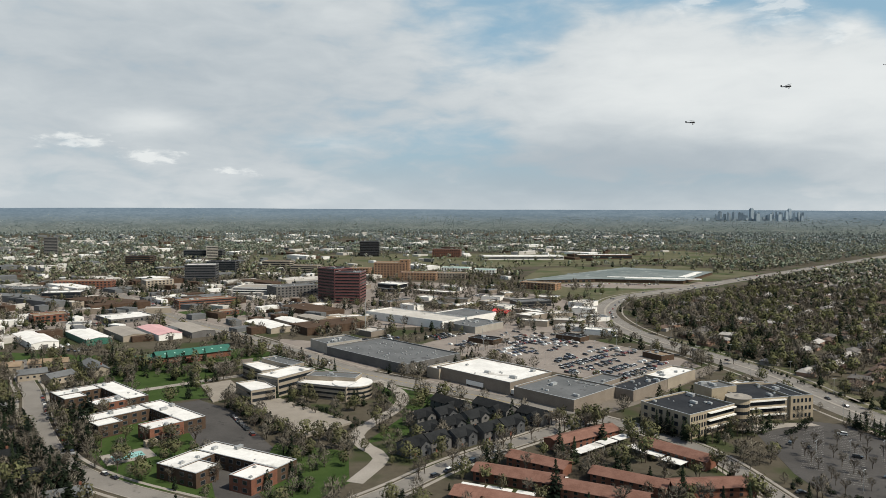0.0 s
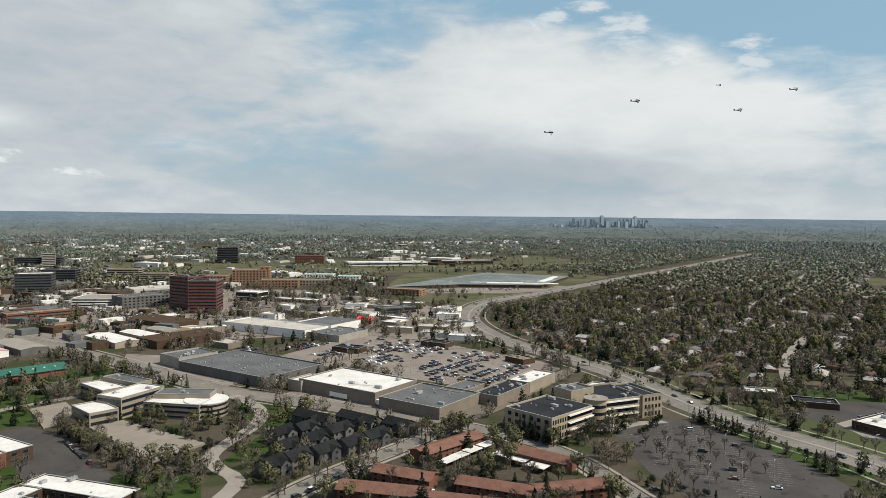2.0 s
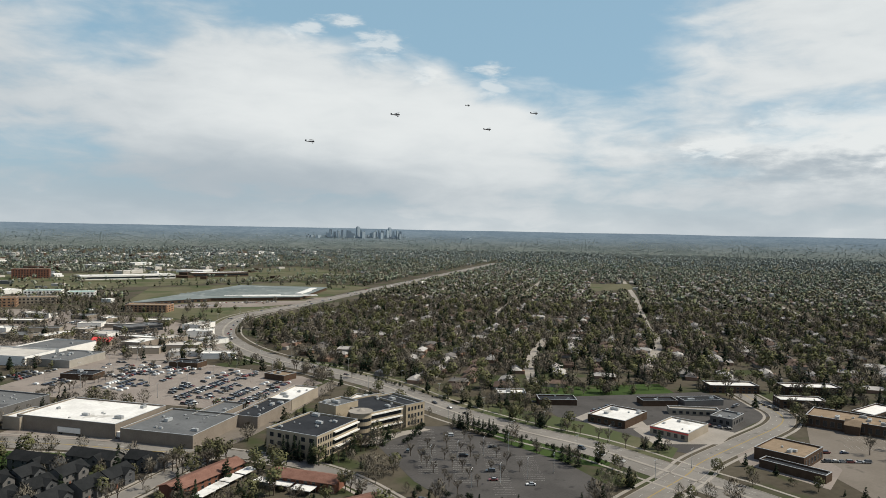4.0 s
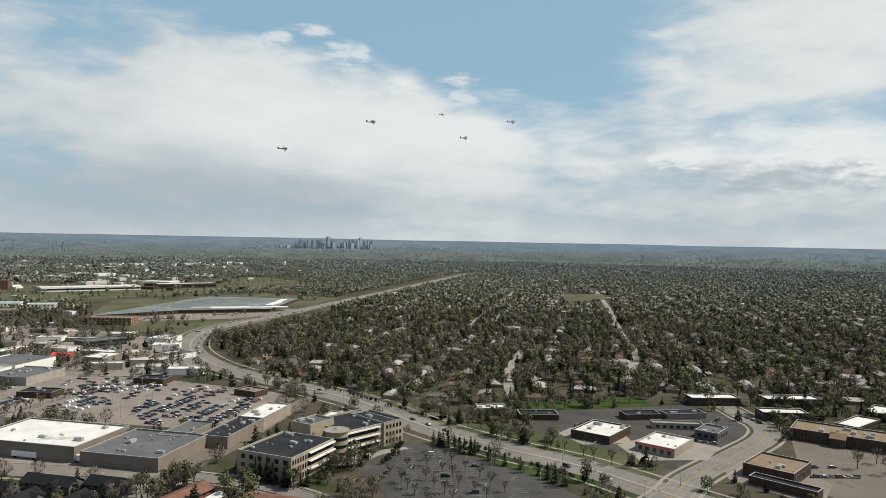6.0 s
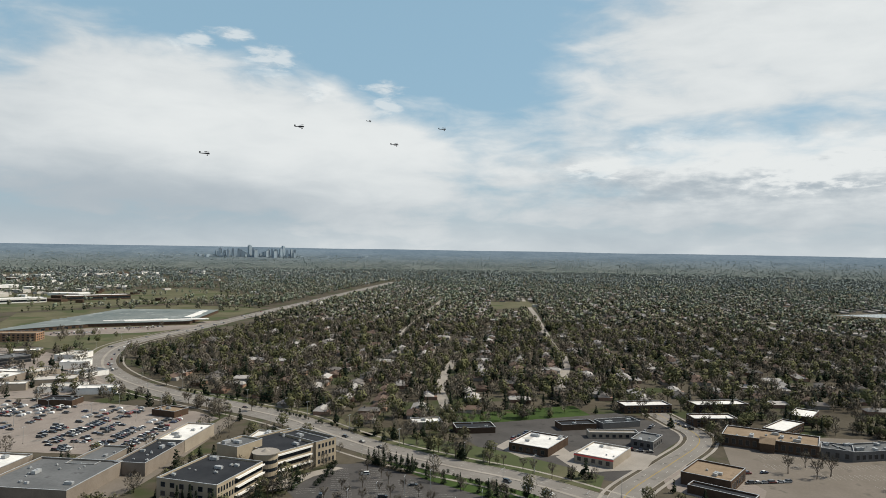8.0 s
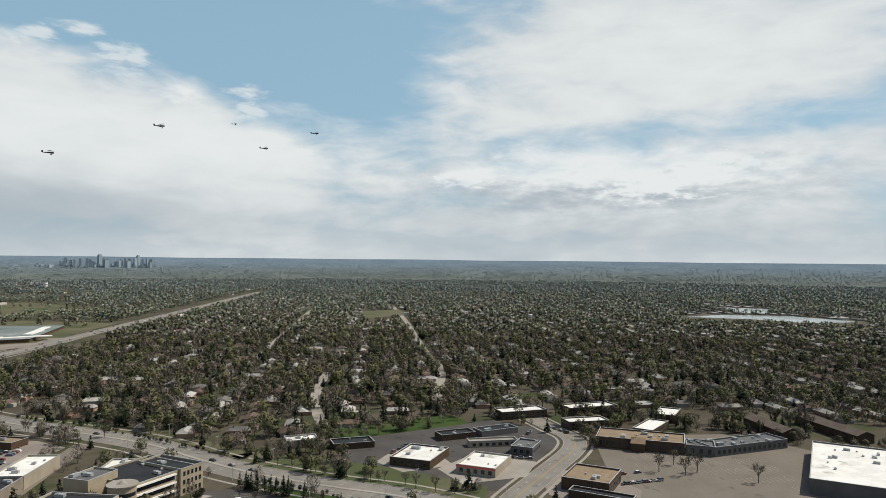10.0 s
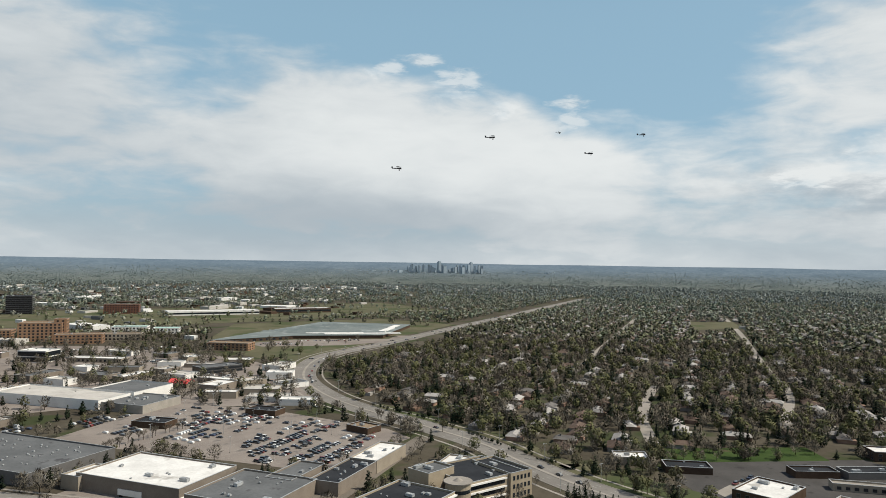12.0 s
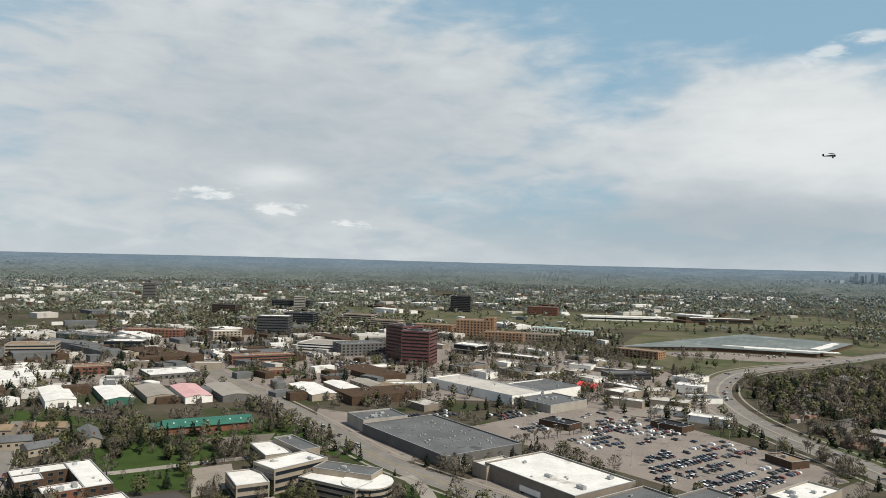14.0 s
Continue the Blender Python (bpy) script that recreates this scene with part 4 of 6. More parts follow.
# small shops east of the arterial road
flat("corner_shop", "white-roofed shop with brown brick walls", 324, 349, 25, 32, -70, 5, BROWN_BRICK, WHITE_ROOF, category="shop", windows="grid", sides=(3, 0), units=5)
r = flat("corner_shop", "white-roofed shop with a red band and red awning", 337, 311, 23, 30, -72, 5, STUCCO, WHITE_ROOF, category="shop", windows="grid", sides=(3, 0), units=4)
part("red_band", Shape().box(-11.7, 11.7, -15.12, -15.0, 3.9, 4.7).box(-11.72, -11.6, -15, 15, 3.9, 4.7), BRIGHT_RED, r, "red fascia band")
part("awning", Shape().box(-5, 5, 0, 4, 3.0, 3.3).box(-4.8, -4.5, 3.5, 3.8, 0, 3).box(4.5, 4.8, 3.5, 3.8, 0, 3), BRIGHT_RED, r, "red awning on posts", at=pose(4, 15.1, 0))
flat("grey_shop", "small grey-roofed shop beside the red-banded one", 384, 314, 14, 20, -72, 5, GREY_WALL, GREY_ROOF, category="shop", windows="grid", units=3)
flat("brown_shop", "low brown brick shop with a tan gravel roof", 351, 250, 28, 25, 14, 6.5, BROWN_BRICK, TAN_ROOF, category="shop", windows="grid", sides=(0,), units=3)
flat("brown_shop", "lower brown wing beside the tan-roofed shop", 332, 234, 8, 32, 12, 4.2, BROWN_BRICK, DARK_ROOF, category="shop")
flat("shopping_row", "long brown-brick row of shops with a gravel roof", 445, 266, 26, 54, 22, 7, BROWN_BRICK, TAN_ROOF, category="shops", units=9, windows="grid", sides=(3,))
flat("shopping_row", "long row of shops with a grey roof and pale front", 481, 214, 60, 17, -27, 6, GREY_WALL, GREY_ROOF, category="shops", units=14, windows="grid", sides=(0,))
flat("flat_roof_store", "large store with a dirty white roof and many units", 464, 139, 88, 60, 12, 8, GREY_WALL, WHITE_ROOF, category="store", units=18)
flat("shopping_row", "short grey-roofed corner shop joining two rows of shops", 455, 231, 17, 16, -66, 6.2, GREY_WALL, GREY_ROOF, category="shops", units=3, windows="grid", sides=(0,))
r = base("gabled_entrance", 433, 262, -68, label="brown timber gable over the entrance of the shops", category="porch")
gable(r, 0, 0, 8, 9, 5.5, 2.6, BROWN_BRICK, TAN_ROOF)
for x, y, yaw, w in ((543, 214, 48, 48), (571, 181, 51, 62)):
    r = base("long_apartments", x, y, yaw, label="long two-storey apartments with a brown shingle roof", category="apartment building", group="brown-roofed apartments")
    gable(r, 0, 0, w, 13, 5.6, 2.4, BROWN_BRICK, BROWN_SHINGLE, 0.8)
    for i in range(int(w / 6)):
        for z in (1.7, 4.3):
            part("window", pane_mesh(1.6, 1.3, WINDOW), None, r, at=pose(-w / 2 + 4 + 6 * i, 6.5, z, 0, 0, 180))
    footprint(x, y, w, 13, yaw)
flat("white_roof_flats", "low flats with a white roof under trees", 463, 372, 37, 16, -30, 6, BROWN_BRICK, WHITE_ROOF, category="apartment building", floors=2, windows="grid")
flat("white_roof_flats", "low brick flats with a white roof among conifers", 513, 341, 42, 16, -30, 6, BROWN_BRICK, WHITE_ROOF, category="apartment building", floors=2, windows="grid")
flat("white_roof_flats", "low flats with a white roof beside the park strip", 466, 318, 31, 14, -35, 6, BROWN_BRICK, WHITE_ROOF, category="apartment building", floors=2, windows="grid")
flat("white_roof_flats", "small white-roofed block behind the row of shops", 483, 276, 36, 14, 6, 6, BROWN_BRICK, WHITE_ROOF, category="apartment building", floors=2, windows="grid")
flat("white_roof_flats", "low white-roofed flats among budding trees", 533, 285, 28, 15, 14, 6, BROWN_BRICK, WHITE_ROOF, category="apartment building", floors=2, windows="grid", sides=(0, 3))
flat("car_wash", "open car wash with a flat grey roof", 381, 338, 32, 8, -38, 4, STUCCO, CONCRETE, category="car wash", windows="grid", sides=(0,))
flat("low_dark_shop", "low dark-roofed shop by the park strip", 380, 368, 25, 12, -25, 4, BROWN_BRICK, DARK_ROOF, category="shop", units=2)
flat("low_dark_shop", "low dark-roofed shop with a pale front", 408, 355, 29, 12, -21, 4, GREY_WALL, DARK_ROOF, category="shop", units=2)
flat("low_dark_shop", "small dark-roofed shop near the arterial road", 318, 402, 26, 14, -30, 4, BROWN_BRICK, DARK_ROOF, category="shop", units=2)
flat("low_dark_shop", "small white-roofed office beside the park strip", 298, 428, 20, 14, -30, 5, STUCCO, WHITE_ROOF, category="shop", units=2)
flat("road_shop", "small white-roofed building at the edge of the lot", 196, 452, 20, 18, -45, 5.5, STUCCO, WHITE_ROOF, category="shop", units=6, windows="grid")
flat("junction_shop", "low white-roofed shop beside the junction", 246, 205, 34, 22, -45, 5, STUCCO, WHITE_ROOF, category="shop", units=5, windows="grid")


# townhouses with dark gables
def townhouse(x, y, yaw, w, k):
    r = base("townhouse", x, y, yaw, label=("charcoal-roofed townhouse with dark grey siding", "charcoal-roofed townhouse with pale grey gables")[k % 2], category="townhouse", group="dark townhouses")
    wall = (SIDING, GREY_WALL)[k % 2]
    gable(r, 0, 0, w, 10, 5.6, 2.8, wall, SLATE)
    cross = base("gable_wing", 0, 0, 90)
    cross.parent = r
    cross.matrix_basis = pose(w * 0.18, -3.6, 0, 0, 0, 90)
    gable(cross, 0, 0, 6, 6.2, 5.3, 2.2, wall, SLATE)
    for f in range(2):
        for u in (-0.35, -0.12, 0.36):
            part("window", pane_mesh(1.3, 1.4, WINDOW), None, r, at=pose(u * w, -5.0, 1.6 + 2.9 * f))
        part("window", pane_mesh(1.5, 1.4, WINDOW), None, r, at=pose(w * 0.18, -6.6, 1.6 + 2.9 * f))
        part("window", pane_mesh(1.3, 1.4, WINDOW), None, r, at=pose(w / 2, 0, 1.6 + 2.9 * f, 0, 0, 90))
    part("door", Shape().box(-0.5, 0.5, -0.1, 0, 0, 2.1), BRICK, r, "dark red door", at=pose(-0.24 * w, -5.0, 0))
    footprint(x, y, w, 13, yaw)


TOWNHOUSES = [(-14, 337, 43, 13), (-4, 345, 43, 13), (9, 352, 43, 14), (23, 361, 43, 14), (35, 371, 43, 15), (-9, 361, 43, 13), (4, 371, 43, 13), (17, 384, 43, 15), (5, 409, -46, 25), (30, 402, -46, 26), (51, 388, -46, 17), (-12, 384, 43, 13), (0, 390, 43, 12)]
for k, (x, y, yaw, w) in enumerate(TOWNHOUSES):
    townhouse(x, y, yaw, w, k)


# red-roofed garden flats and carports
def garden_flats(x, y, yaw, w, d):
    r = base("garden_flats", x, y, yaw, label="two-storey brick flats with a red shingle roof", category="apartment building", group="red-roofed flats")
    gable(r, 0, 0, w, d, 4.6, 1.7, BRICK, RED_TILE, 0.9)
    n = int(w / 4)
    for s, a in ((-1, 0), (1, 180)):
        for i in range(n):
            for f in range(2):
                part("window", pane_mesh(1.4, 1.2, WINDOW), None, r, at=pose((i + 0.5 - n / 2) * w / n, s * d / 2, 1.3 + 2.2 * f, 0, 0, a))
    footprint(x, y, w, d, yaw)


for x, y, yaw, w, d in ((71, 354, 34, 42, 11), (112, 330, -48, 33, 11), (44, 317, -34, 28, 10), (33, 300, -24, 38, 11), (66, 281, -26, 34, 11), (80, 296, -32, 32, 10), (112, 290, 5, 34, 11), (24, 274, -24, 40, 11), (140, 262, -20, 30, 11)):
    garden_flats(x, y, yaw, w, d)


def carport(x, y, yaw, w, d):
    r = base("carport", x, y, yaw, label="flat white carport roof on thin steel posts", category="carport", group="white carports")
    part("roof", Shape().box(-w / 2, w / 2, -d / 2, d / 2, 2.5, 2.75), WHITE_ROOF, r)
    for i in (-1, 1):
        for j in (-1, 1):
            part("post", Shape().tube((0, 0, 0), (0, 0, 2.5), 0.09, 0.09), METAL, r, at=pose(i * (w / 2 - 0.5), j * (d / 2 - 0.6), 0))
    footprint(x, y, w, d, yaw)


for x, y, yaw, w, d in ((67, 335, 38, 9, 6), (74, 341, 38, 9, 6), (82, 348, 38, 10, 6), (91, 355, 38, 10, 6), (95, 339, -48, 8.5, 7), (101, 331, -48, 9.5, 7), (107, 321, -48, 10, 7), (12, 290, -24, 10, 6), (23, 286, -24, 11, 6), (35, 281, -24, 11, 6), (50, 300, -24, 8, 4)):
    carport(x, y, yaw, w, d)

r = base("swimming_pool", -150, 332, 38, label="pale turquoise swimming pool in a concrete deck", category="pool")
part("deck", Shape().box(-11, 11, -8, 8, 0, 0.25), CONCRETE, r)
part("water", Shape().box(-7, 7, -4, 4, 0.254, 0.27), POOL, r, "turquoise water")
part("pool_house", Shape().box(-3, 3, -2, 2, 0.254, 3.2), STUCCO, r, "small pool house", at=pose(13, 9, -0.25))

# grey-roofed row houses and dark-roofed houses under conifers
for x, y, yaw, w, d, roof, label in ((-318, 505, 20, 26, 11, TAN_ROOF, "pale row house with a tan shingle roof"), (-292, 520, 20, 26, 11, TAN_ROOF, "pale row house with a tan shingle roof"), (-252, 508, -50, 36, 11, GREY_ROOF, "long pale row house with a grey shingle roof"),
                                     (-285, 486, 35, 18, 12, GREY_ROOF, "pale house with a domed grey roof"), (-262, 478, 60, 18, 12, GREY_ROOF, "grey-roofed house beside the curved street"), (-174, 299, 38, 18, 12, SLATE, "dark-roofed house under large conifers"),
                                     (-205, 318, 40, 18, 12, SLATE, "dark-roofed house with a red chimney"), (-225, 352, 60, 18, 12, SLATE, "dark-roofed house behind street trees"), (-150, 276, 30, 18, 12, GREY_ROOF, "grey-roofed house beside parked cars"), (-255, 392, 60, 18, 12, GREY_ROOF, "grey-roofed house under trees")):
    r = base("row_house", x, y, yaw, label=label, category="house")
    gable(r, 0, 0, w, d, 4.6, 2.4, STUCCO, roof)
    part("chimney", Shape().box(-0.5, 0.5, -0.5, 0.5, 0, 3.4), BRICK, r, at=pose(w * 0.3, 1.5, 4.6))
    for i in range(int(w / 4)):
        part("window", pane_mesh(1.4, 1.2, WINDOW), None, r, at=pose(-w / 2 + 2 + 4 * i, -d / 2, 2.4))
    footprint(x, y, w, d, yaw)


# ---- where things may grow ----
def inside(poly, p):
    """Which of the points p lie in the polygon."""
    hit = np.zeros(len(p), bool)
    for a, b in zip(poly, np.roll(poly, -1, 0)):
        cross = (a[1] > p[:, 1]) != (b[1] > p[:, 1])
        with np.errstate(divide="ignore", invalid="ignore"):
            hit ^= cross & (p[:, 0] < (b[0] - a[0]) * (p[:, 1] - a[1]) / (b[1] - a[1]) + a[0])
    return hit


def near_line(line, width, p):
    """Which of the points p lie within width of a line."""
    hit = np.zeros(len(p), bool)
    for a, b in zip(line[:-1], line[1:]):
        d = b - a
        u = np.clip(((p - a) @ d) / max(d @ d, 1e-6), 0, 1)
        hit |= np.hypot(*(p - a - u[:, None] * d).T) < width
    return hit


def free(p, paved=True, grow=0.0):
    ok = np.ones(len(p), bool)
    for line, w in CLEAR:
        ok &= ~near_line(line[::2] if len(line) > 12 else line, w + grow, p)
    for x, y, w, d, a in FOOT:
        q = p - (x, y)
        u, v = q[:, 0] * math.cos(a) + q[:, 1] * math.sin(a), -q[:, 0] * math.sin(a) + q[:, 1] * math.cos(a)
        ok &= (np.abs(u) > w - 1 + grow) | (np.abs(v) > d - 1 + grow)
    if paved:
        for poly in PAVED:
            ok &= ~inside(poly, p)
    return ok


def wobble(p, scale):
    return np.array([noise.noise((x * scale, y * scale, 3.1)) for x, y in p])


rng = np.random.default_rng(7)
HOMES = np.array([(262, 452), (318, 452), (440, 412), (470, 395), (540, 352), (600, 250), (640, 0), (4200, 0), (4200, 4200), (1560, 2200), (965, 1535), (655, 1235), (385, 985), (292, 915), (240, 868), (214, 800), (206, 715), (214, 640), (236, 575), (256, 505)], float)
FIELDS = [np.array([(200, 880), (240, 960), (330, 1060), (600, 1330), (500, 1500), (200, 1440), (120, 1150), (150, 1000)], float), np.array([(-420, 1500), (0, 1420), (520, 1560), (760, 1640), (700, 2050), (100, 1900), (-480, 1800)], float)]
TOWN = np.array([(-420, 700), (-110, 590), (20, 700), (110, 668), (175, 700), (200, 860), (120, 1000), (-60, 1080), (-330, 1150), (-620, 1080), (-640, 780)], float)


def wedge(n, r0, r1, a0=-40, a1=86):
    r = np.sqrt(rng.uniform(r0 ** 2, r1 ** 2, n))
    a = np.radians(rng.uniform(a0, a1, n))
    return np.stack([r * np.sin(a) + 10, r * np.cos(a) + 50], 1)


# ---- joined woods and far houses ----
def crown_template(kind, n, seed, size=1.0):
    """A crown about a short trunk, 10 m high: n loose leaf clumps, or n thin twigs. Gives the triangles and the way each corner faces."""
    g = np.random.default_rng(seed)
    mid = np.array([0, 0, 2.0 if kind == "pine" else 5.2])
    lean = g.normal(size=3) * (0.5, 0.5, 0.2)
    out = []
    for _ in range(n):
        if kind == "pine":
            h = g.uniform(0.06, 1.0) ** 1.15
            r = (1.05 - h) * 2.5 * math.sqrt(g.uniform(0.25, 1))
            z, s = 0.6 + 9.6 * h, 1.15 * size * (1.15 - 0.6 * h)
        else:
            h = g.uniform(-1, 1)
            r = math.sqrt(max(0.0, 1 - h * h)) * (g.uniform(0.2, 1) ** 0.5) * 3.9
            z, s = 6.2 + h * 3.6 + g.normal() * 0.3, 1.25 * size
        a = g.uniform(0, 2 * math.pi)
        # uneven outline: lobes and hollows
        lobe = 1.0 + 0.22 * math.sin(3 * a + seed) + 0.12 * math.sin(5 * a + 2.0 * h)
        c = np.array([r * lobe * math.cos(a) + g.normal() * 0.25, r * lobe * math.sin(a) + g.normal() * 0.25, z])
        if kind == "bare":
            c += lean * (z / 10)
            limb = len(out) < 9
            foot = np.array([0, 0, g.uniform(2.0, 3.6)]) if limb else c * (0.8, 0.8, 1.0) - (0, 0, 0.5)
            way = c - foot if limb else (c - mid) / np.linalg.norm(c - mid) * (1, 1, 0.6) + (0, 0, 0.8) + g.normal(size=3) * 0.55
            way *= 1.0 if limb else g.uniform(0.9, 1.9) / np.linalg.norm(way)
            side = np.cross(way, g.normal(size=3))
            side *= (0.16 if limb else 0.5 * size * g.uniform(0.6, 1.4)) / np.linalg.norm(side)
            out.append(np.array([foot - side, foot + side, foot + way]))
            continue
        nrm = (c - mid) / np.linalg.norm(c - mid) + g.normal(size=3) * 0.38
        nrm /= np.linalg.norm(nrm)
        t1 = np.cross(nrm, g.normal(size=3))
        t1 /= np.linalg.norm(t1)
        t2 = np.cross(nrm, t1)
        b0 = g.uniform(0, 2 * math.pi)
        e = np.array([t1 * math.cos(b0 + q) + t2 * math.sin(b0 + q) for q in (0, 2.1 + g.normal() * 0.3, 4.2 + g.normal() * 0.3)])
        out.append(c + e * s * g.uniform(0.7, 1.3))
    for k in range(3):
        a, b = 2.1 * k, 2.1 * k + 2.1
        out.append(np.array([[0.22 * math.cos(a), 0.22 * math.sin(a), 0], [0.22 * math.cos(b), 0.22 * math.sin(b), 0], [0, 0, 6.0]]))
    tri = np.array(out)
    face = tri - mid
    face[..., 2] *= 0.8
    face /= np.maximum(np.linalg.norm(face, axis=2, keepdims=True), 0.2)
    own = np.cross(tri[:, 1] - tri[:, 0], tri[:, 2] - tri[:, 0])
    turned = (own * face.mean(1)).sum(1) < 0
    tri[turned] = tri[turned][:, ::-1]
    face[turned] = face[turned][:, ::-1]
    own = np.where(turned[:, None], -own, own)
    own /= np.maximum(np.linalg.norm(own, axis=1, keepdims=True), 1e-6)
    face = face * 0.88 + own[:, None] * 0.12
    return tri, face / np.linalg.norm(face, axis=2, keepdims=True)


def grow_stuff(name, label, p, heights, templates, material, lift=None):
    """Many trees in one mesh: each a turned, scaled copy of one of the templates."""
    pick = rng.integers(0, len(templates), len(p))
    turn = rng.uniform(0, 2 * math.pi, len(p))
    blocks, ways = [], []
    for k, (t, w) in enumerate(templates):
        m = pick == k
        if not m.any():
            continue
        c, s, h = np.cos(turn[m])[:, None, None], np.sin(turn[m])[:, None, None], (heights[m] / 10)[:, None, None]
        wide = h * rng.uniform(0.8, 1.25, m.sum())[:, None, None]
        v = np.stack([(t[None, :, :, 0] * c - t[None, :, :, 1] * s) * wide, (t[None, :, :, 0] * s + t[None, :, :, 1] * c) * wide, t[None, :, :, 2] * h * np.ones_like(c)], -1)
        v[..., 0] += p[m][:, 0][:, None, None]
        v[..., 1] += p[m][:, 1][:, None, None]
        if lift is not None:
            v[..., 2] += lift[m][:, None, None]
        blocks.append(v.reshape(-1, 3))
        ways.append(np.stack([w[None, :, :, 0] * c - w[None, :, :, 1] * s, w[None, :, :, 0] * s + w[None, :, :, 1] * c, w[None, :, :, 2] * np.ones_like(c)], -1).reshape(-1, 3))
    v = np.concatenate(blocks)
    me = bpy.data.meshes.new(name)
    n = len(v) // 3
    me.vertices.add(len(v))
    me.vertices.foreach_set("co", v.astype(np.float32).ravel())
    me.loops.add(len(v))
    me.loops.foreach_set("vertex_index", np.arange(len(v), dtype=np.int32))
    me.polygons.add(n)
    me.polygons.foreach_set("loop_start", np.arange(0, len(v), 3, dtype=np.int32))
    me.update()
    me.normals_split_custom_set_from_vertices(np.concatenate(ways).astype(np.float32))
    me.materials.append(material)
    return tagged(new(name, me), label, "trees", kind="stuff")


def far_houses():
    """Houses in rows along the slanting street grid; the nearest are things, the rest one joined mesh a roof colour."""
    roofs = [surface("weathered_grey_shingle", (0.09, 0.083, 0.08), (0.145, 0.135, 0.125), 0.3, 0.9, 1.5, vary=0.2), surface("brown_shingle", (0.085, 0.06, 0.048), (0.135, 0.10, 0.08), 0.3, 0.9, 1.5, vary=0.2),
             surface("pale_shingle", (0.24, 0.225, 0.21), (0.36, 0.345, 0.325), 0.3, 0.9, 1.5, vary=0.2)]
    walls = [surface("house_brick", (0.20, 0.125, 0.09), (0.30, 0.20, 0.15), 0.3, 0.9, 2.0, vary=0.3), surface("house_siding", (0.22, 0.20, 0.18), (0.32, 0.30, 0.27), 0.3, 0.9, 2.0, vary=0.2)]
    u, v = np.meshgrid(np.arange(0, 2600, 21.0), np.arange(-1900, 1200, 34.0))
    q = np.stack([u.ravel(), v.ravel()], 1) + rng.normal(0, 2.2, (u.size, 2))
    p = np.stack([(q[:, 0] + q[:, 1]) * 0.7071 + 200, (q[:, 0] - q[:, 1]) * 0.7071 + 300], 1)
    d = np.hypot(p[:, 0], p[:, 1] - 50)
    az = np.degrees(np.arctan2(p[:, 0], p[:, 1] - 50))
    keep = inside(HOMES, p) & (d < 2300) & (az < 84) & (rng.uniform(size=len(p)) < 0.85)
    p, d = p[keep], d[keep]
    ok = free(p, grow=4.0)
    p, d = p[ok], d[ok]
    order = np.argsort(d)
    p = p[order]
    kit = []
    for k in range(6):
        w, dd = 15 + (k % 3) * 1.5, 8.5 + (k % 2) * 1.2
        top, body = Shape(), Shape().box(-w / 2, w / 2, -dd / 2, dd / 2, 0, 3.0)
        e, rise = 0.6, 2.1
        vs = [(-w / 2 - e, -dd / 2 - e, 2.85), (w / 2 + e, -dd / 2 - e, 2.85), (w / 2 + e, dd / 2 + e, 2.85), (-w / 2 - e, dd / 2 + e, 2.85), (-w / 2 + 2.2, 0, 2.85 + rise), (w / 2 - 2.2, 0, 2.85 + rise)]
        top.add(vs, [(0, 1, 5, 4), (1, 2, 5), (2, 3, 4, 5), (3, 0, 4), (3, 2, 1, 0)])
        top.box(w * 0.2, w * 0.2 + 0.8, 0.4, 1.2, 4.0, 5.9)
        body.box(-w / 2 - 0.01, -w / 2 + 5.5, -dd / 2 - 3, -dd / 2, 0, 2.7)
        kit.append((top, body, top.data("roof", roofs[k % 3]), body.data("wall", walls[k % 2])))
    labels = ("low house with a weathered grey shingle roof among trees", "low house with a brown shingle roof among trees", "low house with a pale shingle roof among trees")
    joined = [Shape() for _ in range(3)]
    jwall = Shape()
    for i, (x, y) in enumerate(p):
        k = int(rng.integers(0, 6))
        yaw = 45 + (90 if rng.uniform() < 0.25 else 0) + rng.normal() * 4
        if i < 190:
            r = base("house", x, y, yaw, label=labels[k % 3], category="house", group="houses under the trees")
            part("roof", kit[k][2], None, r)
            part("wall", kit[k][3], None, r)
        else:
            c, s = math.cos(math.radians(yaw)), math.sin(math.radians(yaw))
            for src, dst in ((kit[k][0], joined[k % 3]), (kit[k][1], jwall)):
                dst.add([(x + a * c - b * s, y + a * s + b * c, z) for a, b, z in src.v], src.f)
    for k, s in enumerate(joined):
        tagged(new("far_house_roofs", s.data("far_house_roofs", roofs[k])), "roofs of many low houses between the trees", "houses", kind="stuff")
    tagged(new("far_house_walls", jwall.data("far_house_walls", walls[1])), "pale walls of many low houses between the trees", "houses", kind="stuff")
    return p


HOUSES = far_houses()
for x, y in HOUSES[:1500]:
    FOOT.append((x, y, 6.5, 4.5, radians(45)))


